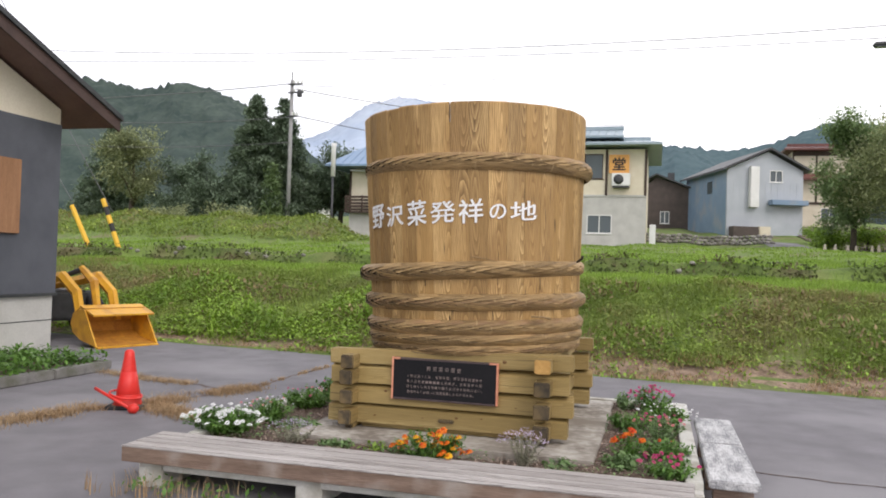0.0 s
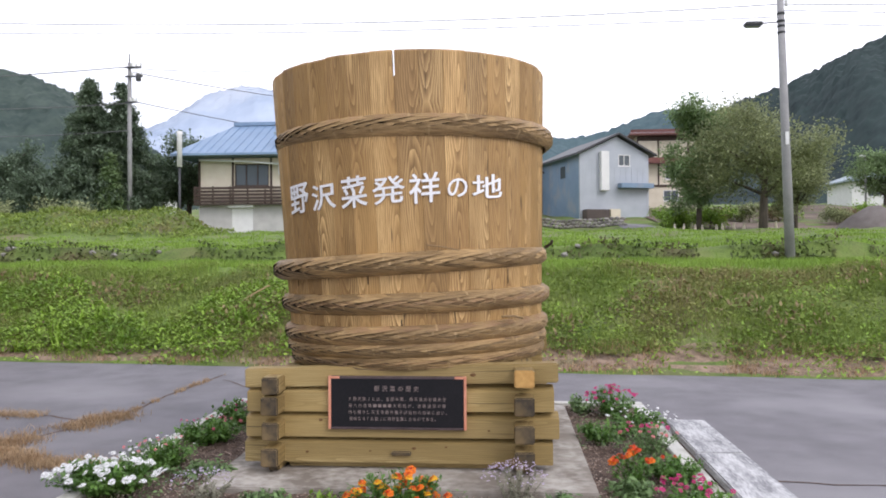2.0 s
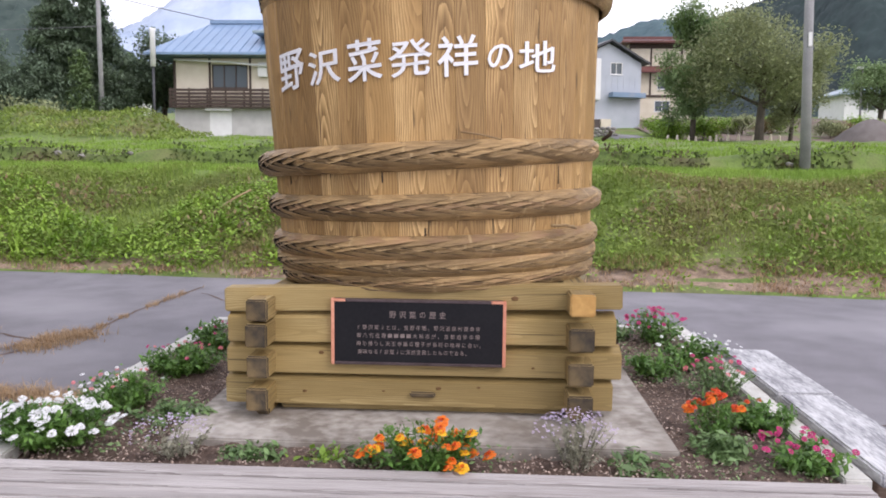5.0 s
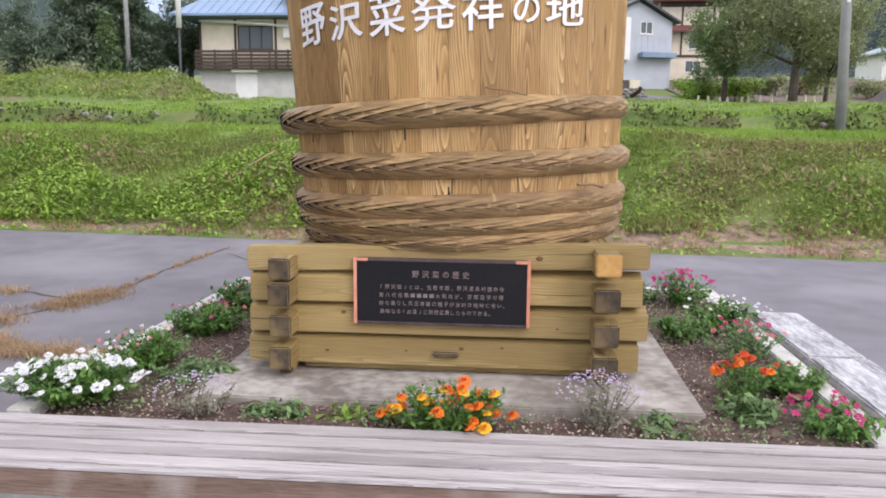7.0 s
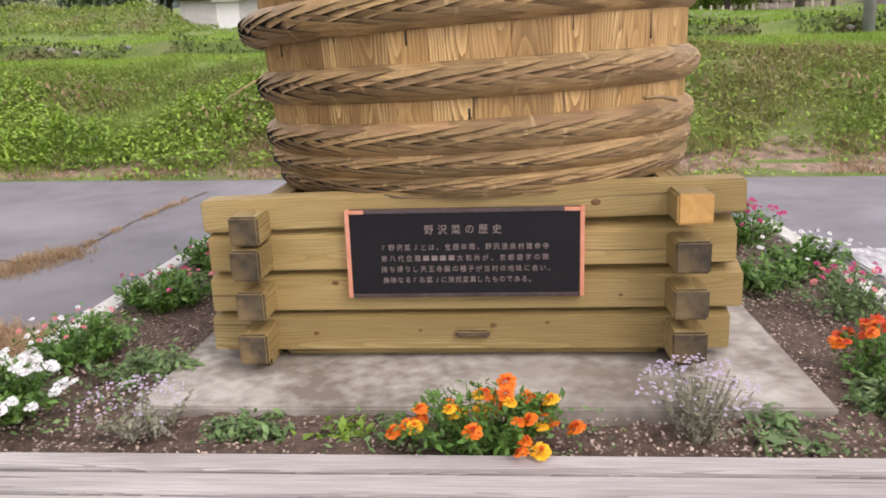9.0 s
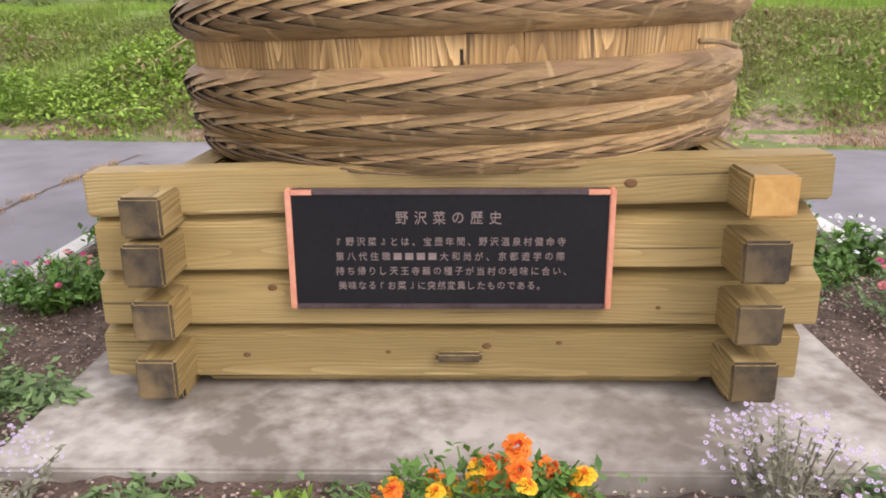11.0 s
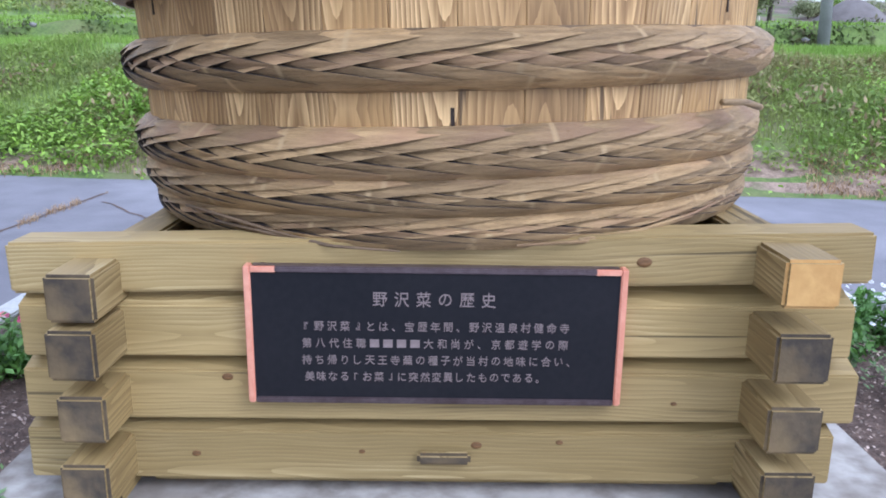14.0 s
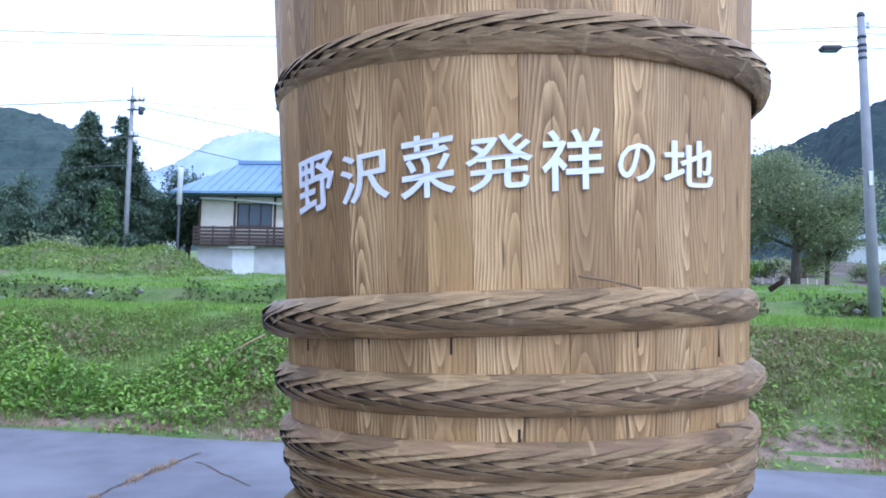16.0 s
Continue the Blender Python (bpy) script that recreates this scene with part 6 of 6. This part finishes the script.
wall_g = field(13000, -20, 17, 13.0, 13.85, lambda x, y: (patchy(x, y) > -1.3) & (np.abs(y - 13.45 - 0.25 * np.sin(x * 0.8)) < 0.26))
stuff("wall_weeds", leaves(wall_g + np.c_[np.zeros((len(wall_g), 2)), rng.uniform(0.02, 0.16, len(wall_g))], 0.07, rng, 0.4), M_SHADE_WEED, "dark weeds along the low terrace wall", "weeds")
far_g = field(9000, -45, 40, 27, 46, lambda x, y: ~((x > 13) & (y > 35.5)))
stuff("far_grass", blades(far_g, 0.09, 0.06, 0.7, rng, 4, 0.25), M_LAWN, "grass of the far fields")
bank_w = field(13000, -45, -13, 27.5, 33.5, None)
stuff("bank_weeds", leaves(bank_w + np.c_[np.zeros((len(bank_w), 2)), rng.uniform(0.02, 0.25, len(bank_w))], 0.13, rng, 0.4), M_GRASS, "dark leafy growth on the far bank", "weeds")
low_w = field(62000, -13, 0, 5.2, 10, lambda x, y: (y > foot(x) + 0.35) & (y < foot(x) + 2.4 + 0.8 * np.sin(1.3 * x)) & (patchy(x + 5, y) > -1.4))
stuff("broadleaf_weeds", leaves(low_w + np.c_[np.zeros((len(low_w), 2)), rng.uniform(0.03, 0.2, len(low_w))], 0.048, rng, 0.65), M_WEED, "bright broad-leaved weeds at the foot of the bank", "weeds")
low_r = field(16000, 0, 14, 4.6, 9.5, lambda x, y: (y > foot(x) + 0.35) & (y < foot(x) + 3.2) & (patchy(x + 2, y) > -0.3))
stuff("broadleaf_weeds", leaves(low_r + np.c_[np.zeros((len(low_r), 2)), rng.uniform(0.03, 0.2, len(low_r))], 0.042, rng, 0.65), M_WEED, "green broad-leaved weeds on the bank", "weeds")
ferns = field(260, -12, -2.5, 6.2, 8.0, lambda x, y: (y > foot(x) + 0.5) & (y < foot(x) + 1.7) & (patchy(x, y + 3) > 0.0))
stuff("fern_fronds", blades(ferns, 0.24, 0.05, 1.5, rng, 9, 0.04, 3), M_WEED, "yellow-green fern fronds on the bank", "ferns")
verge = field(14000, -13, 14, 4.4, 7.3, lambda x, y: (y > foot(x) + 0.08) & (y < foot(x) + 0.42 + 0.25 * np.sin(2.7 * x)) & (patchy(x * 1.3, y) > -0.9))
stuff("verge_weeds", leaves(verge + np.c_[np.zeros((len(verge), 2)), rng.uniform(0.02, 0.09, len(verge))], 0.05, rng, 0.5), M_WEED, "low green weeds along the road edge", "weeds")
dry = field(22000, -13, 14, 4.4, 7.6, lambda x, y: (y > foot(x) + 0.2) & (y < foot(x) + 1.05) & (patchy(x, y * 0.5) > -0.6) & ((x > 0) | (patchy(x * 2, y) > 0.6)))
stuff("dry_verge", blades(dry, 0.06, 0.011, 2.0, rng, 6, 0.07), M_DRY, "flattened brown dry grass along the road edge", "dry grass")
dry2 = field(1500, -12, 13, 6.5, 9.2, lambda x, y: (patchy(x * 0.8, y * 1.2 + 2) > 1.5) & (y > foot(x) + 1.2))
stuff("dry_patches", blades(dry2, 0.15, 0.01, 1.2, rng, 5, 0.08), M_DRY, "dry straw patches on the bank", "dry grass")
mixed = field(80000, -13, 14, 5.2, 10.2, lambda x, y: (y > foot(x) + 0.6) & (y < foot(x) + 3.9) & (patchy(x * 1.4, y * 1.7) > -1.5))
stuff("bank_leaves", leaves(mixed + np.c_[np.zeros((len(mixed), 2)), rng.uniform(0.01, 0.13, len(mixed))], 0.04, rng, 0.62, 2.2), M_GRASS, "mixed low leaves and clover over the bank", "weeds")
olive = field(19000, -13, 14, 5.6, 10.0, lambda x, y: (y > foot(x) + 0.9) & (y < foot(x) + 3.6) & (patchy(x * 0.9 + 7, y * 1.3) > 0.55))
stuff("bank_brush", leaves(olive + np.c_[np.zeros((len(olive), 2)), rng.uniform(0.02, 0.2, len(olive))], 0.05, rng, 0.35, 2.2), M_DRYLEAF, "faded olive-brown weeds in patches on the bank", "weeds")
stick = put("dead_stick", tube_mesh("dead_stick", [(-4.05, 7.75, gz(-4.05, 7.75) + 0.1), (-3.85, 7.9, gz(-3.85, 7.9) + 0.2), (-3.6, 8.05, gz(-3.6, 8.05) + 0.28)], 0.014, M_DRY, 6))
tagged(stick, "pale dead stick lying on the bank", "stick")
sw = np.c_[rng.uniform(-7.7, -6.15, 5000), rng.uniform(-3, 2.75, 5000), 0.1 + rng.uniform(0.0, 0.2, 5000)]
stuff("strip_weeds", leaves(sw, 0.06, rng, 0.5), M_LEAF, "leafy weeds in the strip along the grey building", "weeds")
uw = np.c_[rng.uniform(-2.0, 1.6, 420), rng.uniform(-2.4, -2.1, 420), rng.uniform(0.01, 0.1, 420)]
uw = uw[np.sin(uw[:, 0] * 3.2) > -0.3]
stuff("bench_weeds", leaves(uw, 0.035, rng, 0.5), M_LEAF, "small weeds growing under the front bench", "weeds")
ud = np.c_[rng.uniform(-2.3, -1.2, 40), rng.uniform(-2.45, -2.1, 40), np.zeros(40)]
stuff("bench_dry_grass", blades(ud, 0.14, 0.006, 0.5, rng, 4, 0.03), M_DRY, "dry stalks beside the bench end", "dry grass")


# ---- garden plants ----
def bloom_mesh(name, material, petals, layers, cup=0.35, heart=None, ruffle=0.05):
    """A flower head one unit across: rings of petals, each ring steeper; heart: another material for the inner part of each petal."""
    verts, faces, slots = [], [], []
    for k in range(layers):
        r1, z1 = 0.5 * (1 - 0.75 * k / layers), 0.08 + cup * k / layers
        for p in range(petals):
            a = 2 * math.pi * (p + 0.5 * (k % 2)) / petals + 0.1 * math.sin(p * 11 + k)
            w = 1.15 * math.pi / petals
            i = len(verts)
            r0, rm, re = r1 * 0.2, r1 * 0.72, r1 * (1 + 0.1 * math.sin(p * 4.3 + k))
            zm = z1 - 0.02 + ruffle * math.sin(p * 5 + k)
            verts += [(r0 * math.cos(a), r0 * math.sin(a), z1 - 0.12)]
            verts += [(rm * math.cos(a - w * 0.8), rm * math.sin(a - w * 0.8), zm), (rm * math.cos(a + w * 0.8), rm * math.sin(a + w * 0.8), zm + ruffle * 0.6)]
            verts += [(re * math.cos(a - w), re * math.sin(a - w), zm + ruffle * math.sin(p * 7)), (re * 1.05 * math.cos(a), re * 1.05 * math.sin(a), zm - 0.05), (re * math.cos(a + w), re * math.sin(a + w), zm + ruffle * math.sin(p * 3))]
            faces += [(i, i + 1, i + 2), (i + 1, i + 3, i + 4, i + 5, i + 2)]
            slots += [1 if heart else 0, 0]
    me = grid_mesh(name, verts, faces, [material, heart] if heart else material)
    me.polygons.foreach_set("material_index", np.array(slots, dtype=np.int32))
    return me


B_ORANGE, B_GOLD, B_RED = bloom_mesh("bloom", M_ORANGE, 11, 4, 0.32, M_RED, 0.07), bloom_mesh("bloom", M_GOLD, 11, 4, 0.32, M_ORANGE, 0.07), bloom_mesh("bloom", M_RED, 10, 4, 0.32, None, 0.07)
B_WHITE, B_MAG, B_PINK, B_LILAC = bloom_mesh("bloom", M_WHITE, 13, 2, 0.08), bloom_mesh("bloom", M_MAGENTA, 7, 2), bloom_mesh("bloom", M_PINK, 7, 2), bloom_mesh("bloom", M_LILAC, 5, 1)


def plant(name, x, y, r, h, leaf_mat, n_leaf, leaf, blooms, n_bloom, size, label, category, seed, stems=0, squash=1.0, top=0.75):
    """A garden plant on the soil: stems, a dome of leaves, and flower heads on and over it."""
    g_ = np.random.default_rng(seed)
    base = thing(name, (x, y, 0.262), label, category)
    n_stem = max(8, int(n_leaf / 28)) + stems
    ends, sv, sf = [], [], []
    for k in range(n_stem):
        a, q = g_.uniform(0, 6.3), r * math.sqrt(g_.uniform(0, 1))
        ends.append((q * math.cos(a), q * squash * math.sin(a), h * (1 - 0.35 * (q / r) ** 2) * g_.uniform(0.75, 1.08)))
    for e in ends:
        i = len(sv)
        for f in (0, 0.5, 1):
            c = np.array([e[0] * (0.25 + 0.75 * f), e[1] * (0.25 + 0.75 * f), e[2] * f - 0.02 * (f == 0)])
            sv += [c + np.array([0.0025, 0, 0]), c + np.array([-0.0013, 0.002, 0]), c + np.array([-0.0013, -0.002, 0])]
        sf += [(i + 3 * j + m, i + 3 * j + (m + 1) % 3, i + 3 * j + 3 + (m + 1) % 3, i + 3 * j + 3 + m) for j in range(2) for m in range(3)]
    put("stalk", grid_mesh("stalk", sv, sf, leaf_mat), base)
    pick = np.array(ends)[g_.integers(0, n_stem, n_leaf)]
    t = g_.uniform(0.15, 1.0, n_leaf)[:, None]
    c = pick * np.c_[0.25 + 0.75 * t, 0.25 + 0.75 * t, t] + g_.normal(0, leaf * 0.7, (n_leaf, 3))
    c[:, 2] = np.maximum(c[:, 2], 0.015)
    put("foliage", np_mesh("foliage", *leaves(c, leaf, g_, 0.6, 2.0), leaf_mat), base)
    for k in range(n_bloom):
        a, q = g_.uniform(0, 6.3), r * math.sqrt(g_.uniform(0, 1)) * 1.02
        me = blooms[g_.integers(0, len(blooms))]
        s = size * g_.uniform(0.7, 1.15)
        zt = h * (1 - (1 - top) * (q / r) ** 2) * (g_.uniform(0.6, 1.2) if name == "marigold_plant" else g_.uniform(0.88, 1.15))
        put("bloom", me, base, (q * math.cos(a), q * squash * math.sin(a), zt), rot=(g_.uniform(5, 45), g_.uniform(-25, 25), g_.uniform(-50, 50)), scale=(s, s, s))
    return base


plant("marigold_plant", 0.07, -1.6, 0.31, 0.22, M_LEAF, 1500, 0.018, [B_GOLD, B_ORANGE, B_ORANGE], 36, 0.056, "orange marigold plant in full flower", "marigold", 51, squash=0.5, top=0.3)
plant("daisy_plant", -1.76, -1.40, 0.36, 0.21, M_LEAF, 3200, 0.020, [B_WHITE], 75, 0.046, "bushy white daisy plant covered in flowers", "daisies", 52, squash=0.75, top=0.6)
plant("lilac_plant", -1.12, -1.48, 0.2, 0.16, M_LEAF_DRY, 500, 0.014, [B_LILAC], 130, 0.011, "wispy faded lilac flower plant", "lilac flowers", 53)
plant("lilac_plant", 0.74, -1.5, 0.19, 0.24, M_LEAF_DRY, 800, 0.012, [B_LILAC], 190, 0.011, "wispy faded lilac flower plant", "lilac flowers", 54)
plant("pink_plant", -1.66, -0.8, 0.26, 0.20, M_LEAF, 1800, 0.018, [B_PINK, B_WHITE], 26, 0.024, "low plant with small pink flowers", "pink flowers", 55)
plant("pink_plant", -1.58, -0.12, 0.28, 0.20, M_LEAF, 2200, 0.02, [B_PINK, B_MAG], 16, 0.024, "dense green plant with pink flowers", "pink flowers", 56)
plant("pink_plant", -1.6, 0.6, 0.26, 0.2, M_LEAF, 800, 0.03, [B_MAG], 10, 0.03, "dense green plant with few red flowers", "pink flowers", 57)
plant("leafy_weed", -0.72, -1.5, 0.17, 0.045, M_LEAF_PALE, 420, 0.022, [], 0, 0.1, "flat bright green leafy weed", "weed", 58)
plant("leafy_weed", -0.42, -1.52, 0.11, 0.045, M_WEED, 80, 0.028, [], 0, 0.1, "flat bright green leafy weed", "weed", 59)
plant("leafy_weed", -1.33, -0.98, 0.24, 0.08, M_LEAF_PALE, 700, 0.022, [], 0, 0.1, "low green leafy weed on soil", "weed", 60)
plant("leafy_weed", -0.2, -1.5, 0.14, 0.06, M_LEAF_PALE, 150, 0.022, [], 0, 0.1, "thin grey-green weed on dark soil", "weed", 61)
plant("leafy_weed", 1.05, -1.5, 0.17, 0.045, M_LEAF_PALE, 110, 0.032, [], 0, 0.1, "flat green leafy weed", "weed", 62)
plant("red_marigold_plant", 1.5, -1.05, 0.17, 0.21, M_LEAF, 700, 0.018, [B_RED, B_ORANGE], 15, 0.05, "red marigold plant in flower", "marigold", 63, top=0.6)
plant("green_plant", 1.76, -0.9, 0.2, 0.15, M_LEAF, 1300, 0.02, [B_RED], 2, 0.03, "dense low green plant by the kerb", "plant", 64)
plant("leafy_weed", 1.42, -1.32, 0.19, 0.10, M_LEAF_PALE, 560, 0.026, [], 0, 0.1, "pale green leafy plant", "weed", 65)
plant("magenta_plant", 1.76, -1.42, 0.22, 0.15, M_LEAF, 620, 0.024, [B_MAG], 26, 0.032, "low plant with magenta flowers", "magenta flowers", 66)
plant("magenta_plant", 1.7, -0.3, 0.25, 0.22, M_LEAF_PALE, 1000, 0.016, [B_MAG, B_PINK], 20, 0.032, "loose plant with pink and magenta flowers", "magenta flowers", 67)
plant("white_flower_plant", 1.77, 0.4, 0.28, 0.2, M_LEAF, 900, 0.026, [B_WHITE], 32, 0.026, "green plant with small white flowers", "white flowers", 68)
plant("green_plant", 1.45, 0.1, 0.2, 0.17, M_LEAF, 650, 0.024, [], 0, 0.03, "loose green plant in the flower bed", "plant", 69)
plant("magenta_plant", 1.62, 1.05, 0.24, 0.26, M_LEAF, 700, 0.026, [B_MAG], 42, 0.034, "rounded plant covered in magenta flowers", "magenta flowers", 70)
plant("leafy_weed", 1.36, 1.2, 0.16, 0.16, M_LEAF_PALE, 300, 0.03, [], 0, 0.1, "pale green leafy plant", "weed", 71)
